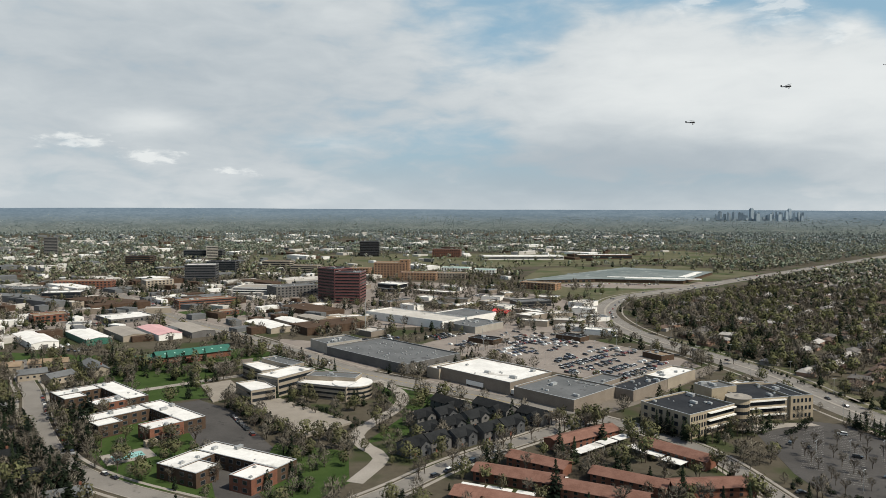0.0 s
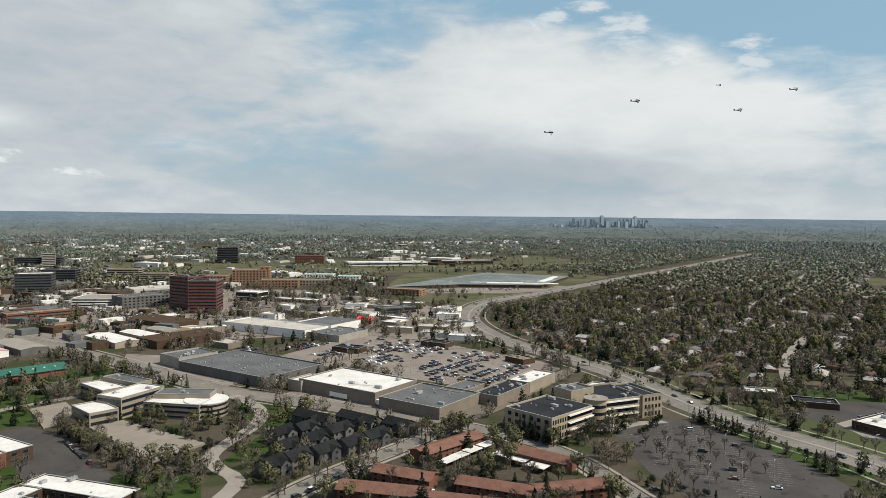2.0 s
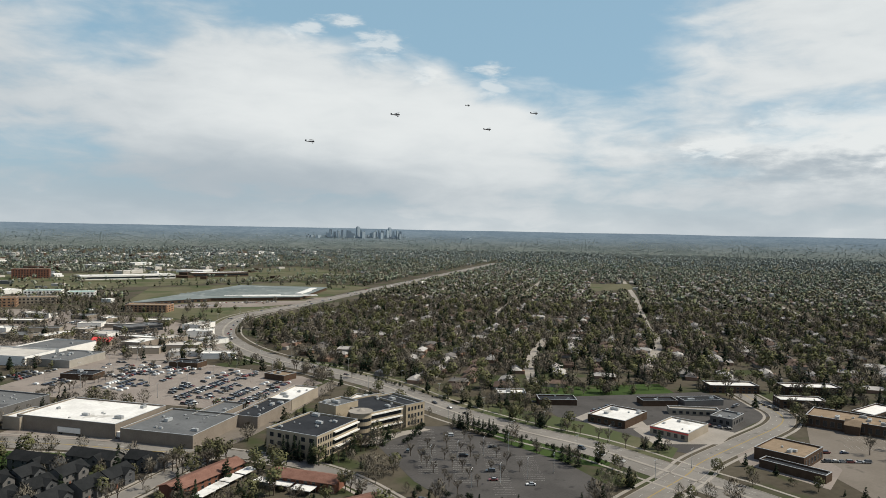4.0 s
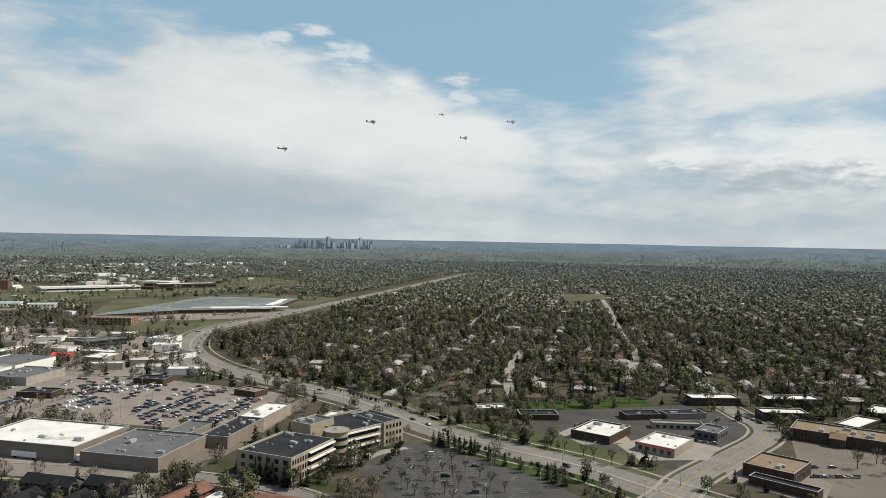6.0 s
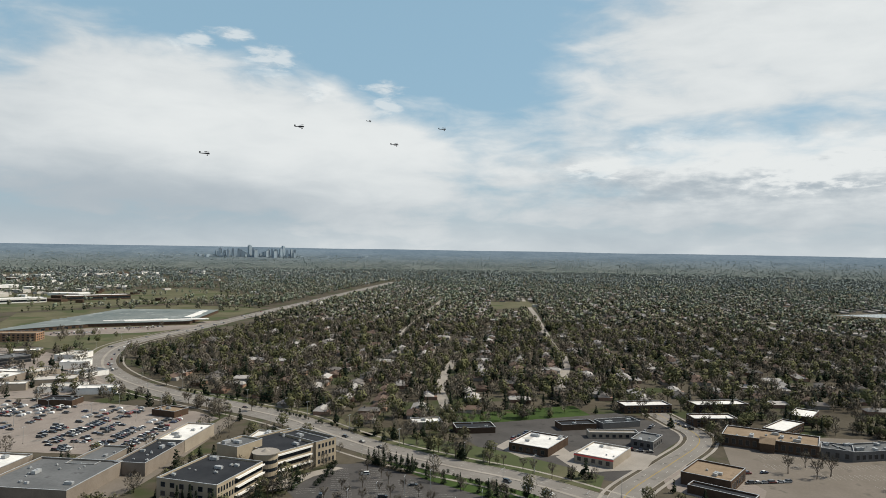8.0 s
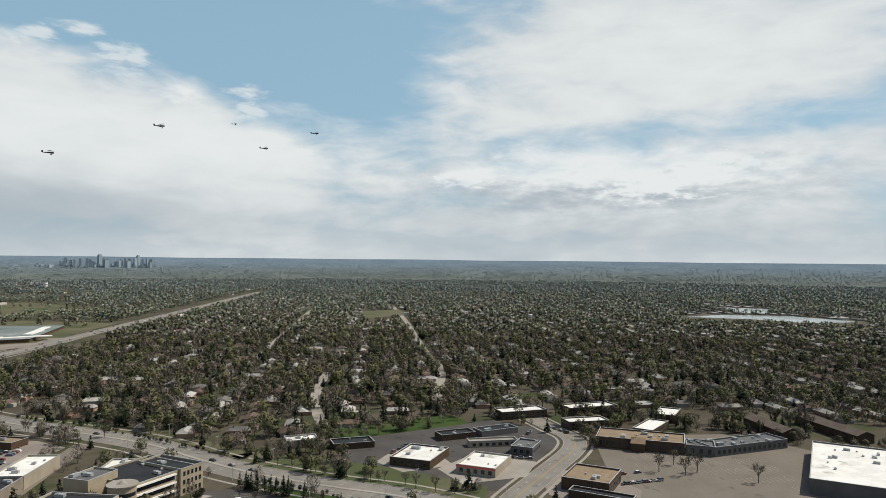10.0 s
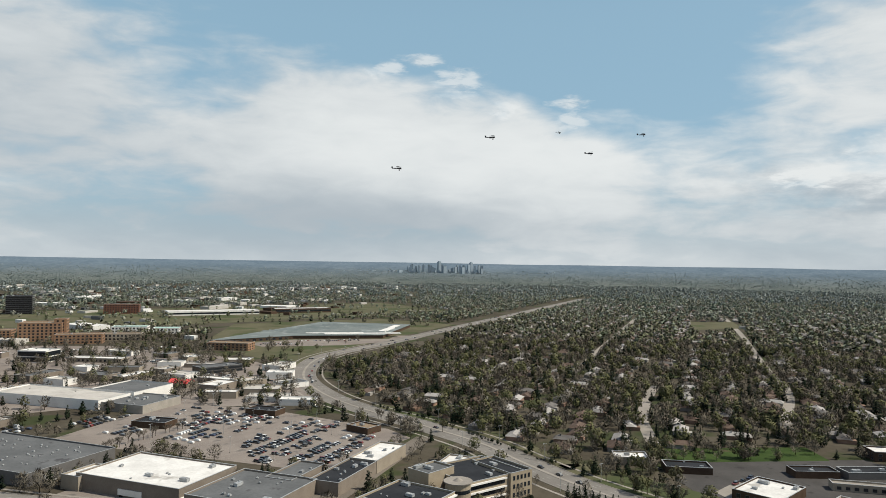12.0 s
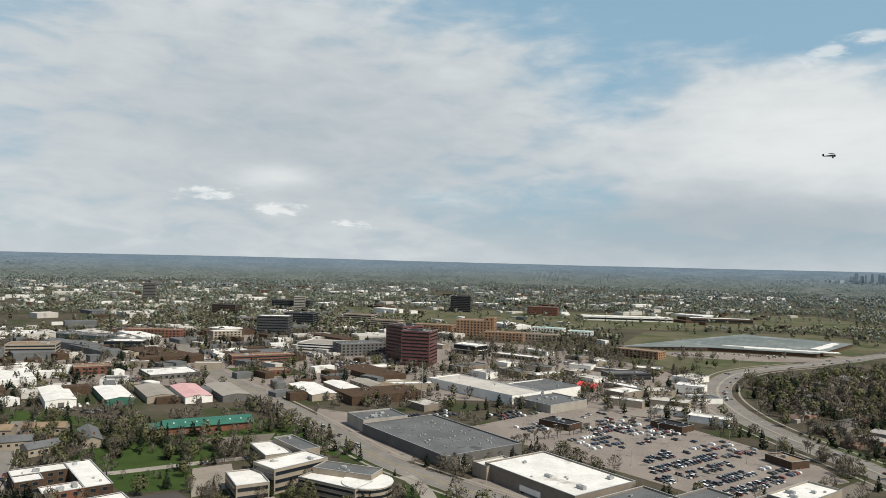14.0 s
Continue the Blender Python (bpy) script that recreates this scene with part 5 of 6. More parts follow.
def woods():
    mid = [crown_template("round", 120, s, 0.7) for s in (1, 2, 3)]
    thin = [crown_template("bare", 130, s, 0.62) for s in (4, 5, 6, 9)]
    pine = [crown_template("pine", 60, s, 1.1) for s in (7, 8)]
    far = [tuple(q[:16] for q in crown_template("round", 16, s, 1.75)) for s in (11, 12, 13)]
    far_pine = [tuple(q[:14] for q in crown_template("pine", 14, s, 1.7)) for s in (14, 15)]

    # under the trees of the housing district
    p = wedge(17000, 300, 1150, 5, 88)
    p = p[inside(HOMES, p)]
    dens = 0.56 + 0.8 * wobble(p, 0.014)
    p = p[rng.uniform(size=len(p)) < dens]
    p = p[free(p, grow=-1.5)]
    kind = rng.uniform(size=len(p)) + 0.35 * wobble(p, 0.02)
    tall = rng.uniform(6.5, 13.0, len(p))
    grow_stuff("bare_trees", "bare grey-brown spring trees of the housing district", p[kind < 0.52], tall[kind < 0.52], thin, BARE)
    m = (kind >= 0.52) & (kind < 0.78)
    grow_stuff("budding_trees", "trees with first olive-green leaves between houses", p[m], tall[m], mid, BUDS)
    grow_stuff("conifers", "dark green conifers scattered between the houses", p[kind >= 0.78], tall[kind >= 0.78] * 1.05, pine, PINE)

    # gardens, verges and yards close by
    near_mid = [crown_template("round", 230, s, 0.5) for s in (21, 22, 23)]
    near_thin = [crown_template("bare", 260, s, 0.3) for s in (24, 25, 28)]
    near_pine = [crown_template("pine", 150, s, 0.75) for s in (26, 27)]
    p = wedge(5200, 190, 560, -48, 86)
    p = p[~inside(HOMES, p)]
    p = p[free(p, grow=-2.0)]
    p = p[rng.uniform(size=len(p)) < 0.55 + 1.1 * wobble(p, 0.02)]
    kind = rng.uniform(size=len(p)) + 0.3 * wobble(p, 0.03)
    tall = rng.uniform(3.0, 11.5, len(p))
    grow_stuff("garden_trees", "bare garden trees and shrubs between the buildings", p[kind < 0.5], tall[kind < 0.5], near_thin, BARE)
    m = (kind >= 0.5) & (kind < 0.76)
    grow_stuff("garden_trees", "budding garden trees and shrubs between the buildings", p[m], tall[m], near_mid, BUDS)
    grow_stuff("garden_conifers", "dark conifers and shrubs between the buildings", p[kind >= 0.76], tall[kind >= 0.76] * 0.9, near_pine, PINE)
    p = wedge(700, 230, 420, -46, -27)
    p = p[free(p, grow=-2.0) & (p[:, 0] < -0.42 * p[:, 1] - 30)]
    grow_stuff("garden_conifers", "large dark conifers along the curved street", p[::2], rng.uniform(8, 15, len(p[::2])), near_pine, PINE)
    grow_stuff("garden_trees", "large bare trees along the curved street", p[1::2], rng.uniform(7, 12, len(p[1::2])), near_thin, BARE)
    hedge = []
    for a, b, n in (((236, 384), (256, 286), 60), ((226, 590), (252, 440), 50), ((-128, 416), (-74, 354), 40), ((-96, 428), (-52, 390), 40), ((206, 640), (226, 584), 20), ((150, 300), (200, 250), 24), ((-46, 390), (-50, 366), 12), ((180, 364), (208, 392), 20)):
        t = rng.uniform(0, 1, n)[:, None]
        hedge.append(np.array(a) * (1 - t) + np.array(b) * t + rng.normal(0, 1.2, (n, 2)))
    hedge = np.concatenate(hedge)
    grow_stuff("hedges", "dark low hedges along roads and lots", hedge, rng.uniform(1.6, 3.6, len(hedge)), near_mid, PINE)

    # thinner trees in the town
    q = wedge(6200, 480, 1250, -42, 22)
    q = q[~inside(HOMES, q)]
    for f in FIELDS:
        q = q[~inside(f, q) | (rng.uniform(size=len(q)) < 0.2)]
    q = q[free(q)]
    q = q[rng.uniform(size=len(q)) < 0.5 + 0.9 * wobble(q, 0.01) + 0.3 * (q[:, 0] < -330)]
    kind = rng.uniform(size=len(q)) + 0.18 * (q[:, 0] < -330)
    tall = rng.uniform(5.5, 11.5, len(q))
    grow_stuff("bare_trees", "bare spring trees between offices and workshops", q[kind < 0.66], tall[kind < 0.66], thin, BARE)
    m = (kind >= 0.66) & (kind < 0.8)
    grow_stuff("budding_trees", "pale green budding trees between offices and workshops", q[m], tall[m], mid, BUDS)
    grow_stuff("conifers", "dark conifers between offices and workshops", q[kind >= 0.8], tall[kind >= 0.8], pine, PINE)

    # woods out to the plain
    for r0, r1, n, lo, hi in ((1150, 1700, 11000, 7, 13), (1700, 2600, 16000, 8, 14), (2600, 3950, 21000, 8, 17)):
        w = wedge(n, r0, r1)
        for f in FIELDS:
            w = w[~inside(f, w) | (rng.uniform(size=len(w)) < 0.16)]
        west = w[:, 0] < 0.45 * w[:, 1] - 120
        w = w[rng.uniform(size=len(w)) < np.where(west, 0.48, 0.95) + 0.8 * wobble(w, 0.004) + 0.3 * wobble(w, 0.02)]
        if r0 < 2000:
            w = w[free(w)]
        kind = rng.uniform(size=len(w))
        tall = rng.uniform(lo, hi, len(w))
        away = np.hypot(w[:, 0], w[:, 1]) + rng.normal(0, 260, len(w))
        # haze by colour: farther leaves and needles take paler, bluer materials
        for lo_r, hi_r, leaf, needle in ((0, 1650, WOODS, PINE), (1650, 2650, HALF_HAZED_WOODS, WOODS), (2650, 9999, HAZED_WOODS, HALF_HAZED_WOODS)):
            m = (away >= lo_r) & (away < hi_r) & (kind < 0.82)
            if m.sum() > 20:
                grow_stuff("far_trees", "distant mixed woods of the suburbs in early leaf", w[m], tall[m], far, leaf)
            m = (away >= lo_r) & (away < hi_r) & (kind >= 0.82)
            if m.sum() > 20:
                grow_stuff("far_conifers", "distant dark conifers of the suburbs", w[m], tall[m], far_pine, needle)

    # small clumps, haze in their colour, on the far plain where it begins to lift
    tuft = [tuple(q[:7] for q in crown_template("round", 7, s, 2.2)) for s in (31, 32, 33)]
    w = wedge(26000, 3850, 4520)
    r = np.hypot(w[:, 0], w[:, 1])
    w = w[rng.uniform(size=len(w)) < (0.75 + 0.9 * wobble(w, 0.004)) * np.clip((4560 - r) / 500, 0, 1)]
    grow_stuff("far_trees", "distant clumps of trees on the far plain, tinted with haze", w, rng.uniform(4, 9, len(w)), tuft, HAZED_WOODS, np.array([plain_height(math.hypot(x, y)) - 1.5 for x, y in w]))


woods()


def far_town():
    """Low roofs far out, too many and too small to tell apart."""
    groups = [(WHITE_ROOF, Shape()), (PALE_ROOF, Shape()), (GREY_ROOF, Shape()), (BROWN_BRICK, Shape())]
    p = np.concatenate([wedge(330, 640, 1250, -42, -10), wedge(1500, 1150, 3400, -40, 16), wedge(420, 1500, 3900, 16, 86), wedge(220, 3000, 3900, 10, 34)])
    p = p[~inside(FIELDS[0], p)]
    p = p[~inside(FIELDS[1], p) | (rng.uniform(size=len(p)) < 0.45)]
    p = p[free(p)]
    p = p[rng.uniform(size=len(p)) < 0.62 + 1.1 * wobble(p, 0.0035)]
    for x, y in p:
        big = rng.uniform() < 0.16 and x < 0.4 * y
        w, d, h = (rng.uniform(35, 95), rng.uniform(18, 40), rng.uniform(5, 9)) if big else (rng.uniform(10, 26), rng.uniform(8, 14), rng.uniform(3.5, 7))
        a = radians(rng.choice((45, -45, -30, 40)) + rng.normal() * 6)
        poly = [(x + u * math.cos(a) - v * math.sin(a), y + u * math.sin(a) + v * math.cos(a)) for u, v in ((-w / 2, -d / 2), (w / 2, -d / 2), (w / 2, d / 2), (-w / 2, d / 2))]
        lift = plain_height(math.hypot(x, y))
        share = (0.3, 0.34, 0.2, 0.16) if y > 1100 else (0.16, 0.26, 0.28, 0.3)
        groups[int(rng.choice(4, p=share))][1].prism(poly, lift - 1.5 * (lift > 0), lift + h * (0.6 if lift > 0 else 1))
    for m, s in groups:
        tagged(new("far_buildings", s.data("far_buildings", m)), "distant low buildings scattered over the plain", "buildings", kind="stuff")


far_town()


def low_shops():
    """Low commercial buildings between the shopping centre and the business park."""
    spots = [(-70, 800), (-40, 830), (-5, 850), (30, 850), (70, 830), (100, 800), (130, 775), (160, 760), (95, 760), (128, 730), (160, 810), (60, 880), (20, 900), (-20, 920), (100, 905), (140, 920), (60, 930), (-60, 880), (90, 720), (135, 690),
             (-150, 800), (-320, 800), (-360, 690), (-400, 790), (-440, 860), (-350, 900), (-310, 960), (-460, 680), (-480, 740), (-70, 660), (-95, 745), (10, 1040), (60, 1010), (90, 970), (170, 870), (-120, 1060), (-180, 1100), (-300, 1080)]
    for i, (x, y) in enumerate(spots):
        roof, what = ((WHITE_ROOF, "white"), (PALE_ROOF, "dusty pale"), (GREY_ROOF, "grey"), (WHITE_ROOF, "white"), (PALE_ROOF, "dusty pale"))[i % 5]
        wall, stuff_word = ((STUCCO, "stucco"), (WHITE_WALL, "white"), (TAN_BLOCK, "tan block"))[i % 3]
        flat("low_shop", f"low commercial building with a {what} roof and {stuff_word} walls", x + rng.normal() * 3, y + rng.normal() * 3, rng.uniform(18, 44), rng.uniform(13, 24), rng.choice((-42, 48, -20, 20)), rng.uniform(4, 6.5), wall, roof, category="shop", group="low shops", units=int(rng.integers(1, 4)))


low_shops()
sheet("service_streets", [(-640, 760), (-430, 640), (-330, 700), (-200, 680), (-60, 700), (20, 715), (118, 668), (172, 700), (186, 820), (150, 960), (20, 1130), (-130, 1180), (-330, 1200), (-640, 1180)], 0.02, LOT, "faded asphalt between low commercial buildings")


def skyline():
    """Far-off downtown towers, scaled down and set closer to fit the camera's view, haze painted in, on the bent-up
    plain.
    """
    # pale blue-grey tower colour carries the haze
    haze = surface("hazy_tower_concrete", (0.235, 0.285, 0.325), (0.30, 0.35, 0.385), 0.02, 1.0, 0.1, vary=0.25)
    g = random.Random(5)
    a0 = radians(23.65)
    r = base("distant_skyline", 4350 * math.sin(a0), 4350 * math.cos(a0) + 30, -23.65, z=50, label="hazy blue-grey cluster of distant downtown towers", category="skyline", kind="structure")
    spec = [(0, 76, 30), (195, 74, 26), (178, 58, 24), (214, 52, 20), (30, 50, 34), (-40, 44, 36), (90, 42, 40), (140, 46, 30)]
    spec += [(g.uniform(-190, 270), g.uniform(18, 58), g.uniform(14, 26)) for _ in range(42)] + [(g.uniform(-620, 700), g.uniform(8, 24), g.uniform(16, 40)) for _ in range(46)]
    for x, h, w in spec:
        w *= 0.62
        s = Shape().box(-w / 2, w / 2, -w / 2, w / 2, -16, h)
        if h > 50:
            s.box(-w / 3, w / 3, -w / 3, w / 3, h + 0.01, h + 5)
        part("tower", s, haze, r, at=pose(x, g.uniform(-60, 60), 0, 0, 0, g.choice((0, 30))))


skyline()


# ---- cars ----
def car_kit(kind):
    """A parked car: body, glass house, four wheels; built once, then copied."""
    r = base("car", 0, 0, 0, label="parked car with dusty paint", category="car", group="parked cars")
    L, W, H = {"sedan": (4.6, 1.8, 1.42), "suv": (4.8, 1.9, 1.75), "van": (5.4, 2.0, 2.2)}[kind]
    z0, z1 = 0.28, H * 0.58
    prof = [(-L / 2, z0), (L / 2, z0), (L / 2, z1 - 0.12), (L / 2 - 0.9, z1), (-L / 2 + 0.5, z1), (-L / 2, z1 - 0.1)]
    n = len(prof)
    s = Shape().add([(x, -W / 2, z) for x, z in prof] + [(x, W / 2, z) for x, z in prof], [tuple(range(n)), tuple(range(2 * n - 1, n - 1, -1))] + [(i, n + i, n + (i + 1) % n, (i + 1) % n) for i in range(n)])
    part("body", s, PAINT, r)
    a, b, c, d = (-L * 0.36, L * 0.24, L * 0.10, -L * 0.26) if kind == "sedan" else (-L * 0.48, L * 0.26, L * 0.14, -L * 0.44)
    top = [(a, -W * 0.47, z1 + 0.004), (b, -W * 0.47, z1 + 0.004), (b, W * 0.47, z1 + 0.004), (a, W * 0.47, z1 + 0.004), (d, -W * 0.4, H - 0.08), (c, -W * 0.4, H - 0.08), (c, W * 0.4, H - 0.08), (d, W * 0.4, H - 0.08)]
    part("cabin_glass", Shape().add(top, [(0, 1, 5, 4), (1, 2, 6, 5), (2, 3, 7, 6), (3, 0, 4, 7), (4, 5, 6, 7)]), WINDOW, r, "dark glass")
    part("roof", Shape().box(d, c, -W * 0.41, W * 0.41, H - 0.076, H), PAINT, r)
    wheel = Shape().tube((0, -0.11, 0), (0, 0.11, 0), 0.33, 0.33, 10).data("wheel", TYRE)
    for i in (-1, 1):
        for j in (-1, 1):
            part("wheel", wheel, None, r, at=pose(i * L * 0.31, j * (W / 2 - 0.1), 0.33))
    return r


KITS = [car_kit("sedan"), car_kit("suv"), car_kit("sedan")]
KITS[0].matrix_world = pose(150, 268 + 22, 0.06, 0, 0, 5)
KITS[1].matrix_world = pose(176, 352, 0.06, 0, 0, 50)
KITS[2].matrix_world = pose(182, 346, 0.06, 0, 0, 50)
car_rng = random.Random(11)
CAR_COUNT = [0]


def park(x, y, yaw, z=0.06):
    if CAR_COUNT[0] < 290:
        CAR_COUNT[0] += 1
        copy_thing(car_rng.choice(KITS), pose(x, y, z, 0, 0, yaw + car_rng.choice((0, 180)) + car_rng.gauss(0, 1.5)))


def car_rows(poly, full, pitch=16.0, yaw=45.0, gap=3.0):
    """Cars in rows along yaw inside an outline, a share of the stalls taken."""
    poly = np.array(poly, float)
    u, v = np.array((math.cos(radians(yaw)), math.sin(radians(yaw)))), np.array((-math.sin(radians(yaw)), math.cos(radians(yaw))))
    mid = poly.mean(0)
    for i in range(-12, 13):
        for side in (-2.7, 2.7):
            for k in range(-45, 46):
                p = mid + u * (k * gap) + v * (i * pitch + side)
                if inside(poly, p[None])[0] and car_rng.random() < full:
                    park(p[0], p[1], yaw + 90)


def car_line(a, b, n, z=0.08, share=0.8):
    yaw = math.degrees(math.atan2(b[1] - a[1], b[0] - a[0]))
    for i in range(n):
        if car_rng.random() < share:
            t = (i + 0.5) / n
            park(a[0] + (b[0] - a[0]) * t, a[1] + (b[1] - a[1]) * t, yaw, z)


car_rows([(88, 508), (118, 482), (160, 520), (128, 575), (84, 560)], 0.62)
car_rows([(84, 560), (128, 575), (165, 540), (180, 556), (120, 655), (60, 690), (20, 640)], 0.085)
car_rows([(166, 330), (172, 364), (205, 386), (222, 370), (230, 300), (190, 270)], 0.03, 17, 62)
for a, b, n in (((-252, 440), (-219, 388), 7), ((-206, 372), (-176, 332), 6), ((-165, 318), (-128, 294), 6), ((-120, 398), (-98, 362), 8), ((-74, 318), (-80, 300), 3), ((-6, 304), (28, 340), 6), ((268, 282), (262, 320), 3), ((246, 396), (240, 446), 3),
                ((232, 520), (196, 640), 6), ((184, 760), (200, 850), 6), ((-60, 505), (-190, 655), 7), ((312, 368), (345, 378), 4), ((356, 330), (372, 300), 6), ((400, 330), (430, 340), 5), ((362, 238), (384, 225), 6), ((372, 250), (390, 240), 4),
                ((452, 240), (470, 222), 3), ((300, 410), (330, 402), 5), ((150, 480), (185, 512), 6), ((-26, 520), (0, 498), 4), ((-330, 580), (-300, 590), 4), ((440, 316), (450, 340), 4), ((490, 330), (505, 318), 4)):
    car_line(a, b, n, 0.13)


def far_cars():
    """Cars in the yards of the town and on the far road, too many and too small to tell apart."""
    s = Shape()
    lower = [(-2.2, -0.9), (2.2, -0.9), (2.2, 0.9), (-2.2, 0.9)]
    upper = [(-1.5, -0.75), (0.9, -0.75), (0.9, 0.75), (-1.5, 0.75)]
    spots = []
    for cx, cy, yaw, rows, length in ((-60, 780, 48, 3, 12), (20, 800, 48, 4, 14), (100, 840, 48, 4, 12), (150, 800, 20, 3, 9), (-10, 870, 48, 3, 16), (60, 960, -42, 4, 12), (-200, 880, 48, 4, 16), (-270, 930, 48, 4, 18), (-340, 860, -42, 3, 14), (-440, 800, 30, 4, 14),
                                      (-480, 880, 30, 4, 16), (-560, 900, 20, 3, 14), (-160, 1010, 48, 4, 18), (-60, 1090, 20, 4, 20), (60, 1100, 20, 3, 16), (-380, 1010, 10, 4, 18), (-350, 720, 45, 3, 12), (-300, 590, 42, 2, 9), (-330, 600, 42, 2, 8), (-270, 500, -50, 2, 8),
                                      (60, 590, 45, 4, 12), (100, 625, 45, 4, 14), (20, 622, 45, 3, 10), (140, 590, 45, 4, 12), (160, 545, 45, 3, 8), (-60, 640, 48, 3, 14), (0, 660, 48, 3, 14), (70, 640, 48, 4, 16), (300, 1130, -12, 3, 30), (220, 1100, -12, 3, 18), (-20, 1300, -10, 4, 24), (-240, 1220, -10, 4, 24)):
        u = Vector((math.cos(radians(yaw)), math.sin(radians(yaw))))
        v = Vector((-u.y, u.x))
        for i in range(rows):
            for k in range(length):
                if car_rng.random() < 0.55:
                    q = Vector((cx, cy)) + u * ((k - length / 2) * 3.0) + v * ((i - rows / 2) * 7.5)
                    spots.append((q.x, q.y, yaw + 90))
    line = curve_through([(x, y) for x, y in ARTERY[9:16]], 26.0)
    for a, b in zip(line, line[1:]):
        for side in (-8.6, -5.2, 5.2, 8.6):
            if car_rng.random() < 0.3:
                t = (b - a).normalized()
                q = a + Vector((t.y, -t.x)) * side
                spots.append((q.x, q.y, math.degrees(math.atan2(t.y, t.x))))
    p = np.array([(x, y) for x, y, _ in spots])
    ok = np.ones(len(p), bool)
    for x, y, w, d, a in FOOT:
        q = p - (x, y)
        ok &= (np.abs(q[:, 0] * math.cos(a) + q[:, 1] * math.sin(a)) > w - 1) | (np.abs(-q[:, 0] * math.sin(a) + q[:, 1] * math.cos(a)) > d - 1)
    for (x, y, yaw), good in zip(spots, ok):
        if good:
            c, z = math.cos(radians(yaw)), math.sin(radians(yaw))
            vs = [(x + a * c - b * z, y + a * z + b * c, h) for ring, h in ((lower, 0.25), (lower, 0.9), (upper, 1.45)) for a, b in ring]
            s.add(vs, [(k + i, k + (i + 1) % 4, k + 4 + (i + 1) % 4, k + 4 + i) for k in (0, 4) for i in range(4)] + [(8, 9, 10, 11)])
    tagged(new("far_cars", s.data("far_cars", FLEET)), "many parked cars of all colours in the yards of the town", "cars", kind="stuff")


far_cars()


def lorry(x, y, yaw):
    r = base("lorry_trailer", x, y, yaw, label="white box trailer parked behind the store", category="trailer", group="white trailers")
    part("box", Shape().box(-7.5, 7.5, -1.25, 1.25, 1.1, 4.0), WHITE_WALL, r)
    part("chassis", Shape().box(-7.2, 7.2, -0.6, 0.6, 0.8, 1.09), DARK_METAL, r)
    for i in (-6.2, -5.0, 5.4):
        for j in (-1, 1):
            part("wheel", Shape().tube((0, -0.15, 0), (0, 0.15, 0), 0.5, 0.5, 10), TYRE, r, at=pose(i, j * 1.0, 0.5))


for x, y, yaw in ((22, 466, -45), (44, 446, -45), (-24, 515, -45), (-60, 540, -45)):
    lorry(x, y, yaw)


# ---- trees that stand alone ----
def branch_tree(kind, seed, material, label, category="tree", group="street trees"):
    """A tapered trunk with limbs and a loose crown of twigs or leaf clumps, 10 m high."""
    g = random.Random(seed)
    root = base(kind, 0, 0, 0, label=label, category=category, group=group)
    wood, crown = Shape(), Shape()
    wood.tube((0, 0, 0), (g.gauss(0, 0.1), g.gauss(0, 0.1), 3.0), 0.24, 0.17, 7)
    for k in range(9):
        a, up = 2.4 * k + g.uniform(-0.4, 0.4), g.uniform(0.35, 0.9)
        p = Vector((0, 0, 2.4 + 0.25 * k))
        q = p + Vector((math.cos(a) * (1.6 - up * 0.6), math.sin(a) * (1.6 - up * 0.6), 1.5 + up * 1.2))
        wood.tube(p, q, 0.11, 0.07, 5)
        for j in range(4):
            b = a + g.uniform(-0.9, 0.9)
            e = q + Vector((math.cos(b) * g.uniform(0.6, 1.7), math.sin(b) * g.uniform(0.6, 1.7), g.uniform(0.5, 2.2)))
            wood.tube(q, e, 0.055, 0.02, 4)
            for _ in range(6 if kind == "bare_tree" else 8):
                if kind == "bare_tree":
                    w = Vector((g.gauss(0, 1), g.gauss(0, 1), g.uniform(0.1, 1.5))).normalized() * g.uniform(0.9, 1.9)
                    o = q.lerp(e, g.uniform(0.3, 1))
                    n = w.cross(Vector((g.gauss(0, 1), g.gauss(0, 1), g.gauss(0, 1)))).normalized() * 0.09
                    m = o + w * 0.6 + n * 4
                    crown.add([o - n, o + n, o + w], [(0, 1, 2)]).add([o + w * 0.35 - n, o + w * 0.4 + n, m], [(0, 1, 2)])
                else:
                    o = q.lerp(e, g.uniform(0.1, 1.25)) + Vector((g.gauss(0, 0.5), g.gauss(0, 0.5), g.gauss(0, 0.4)))
                    nrm = ((o - Vector((0, 0, 5))).normalized() + Vector((g.gauss(0, 0.4), g.gauss(0, 0.4), g.gauss(0, 0.4)))).normalized()
                    t1 = nrm.cross(Vector((g.gauss(0, 1), g.gauss(0, 1), 1.3))).normalized()
                    t2 = nrm.cross(t1)
                    crown.add([o + (t1 * math.cos(q) + t2 * math.sin(q)) * g.uniform(0.35, 0.62) for q in (0.3, 2.4, 4.5)], [(0, 1, 2)])
    part("trunk", wood, BARK, root)
    part("crown", crown, material, root)
    return root


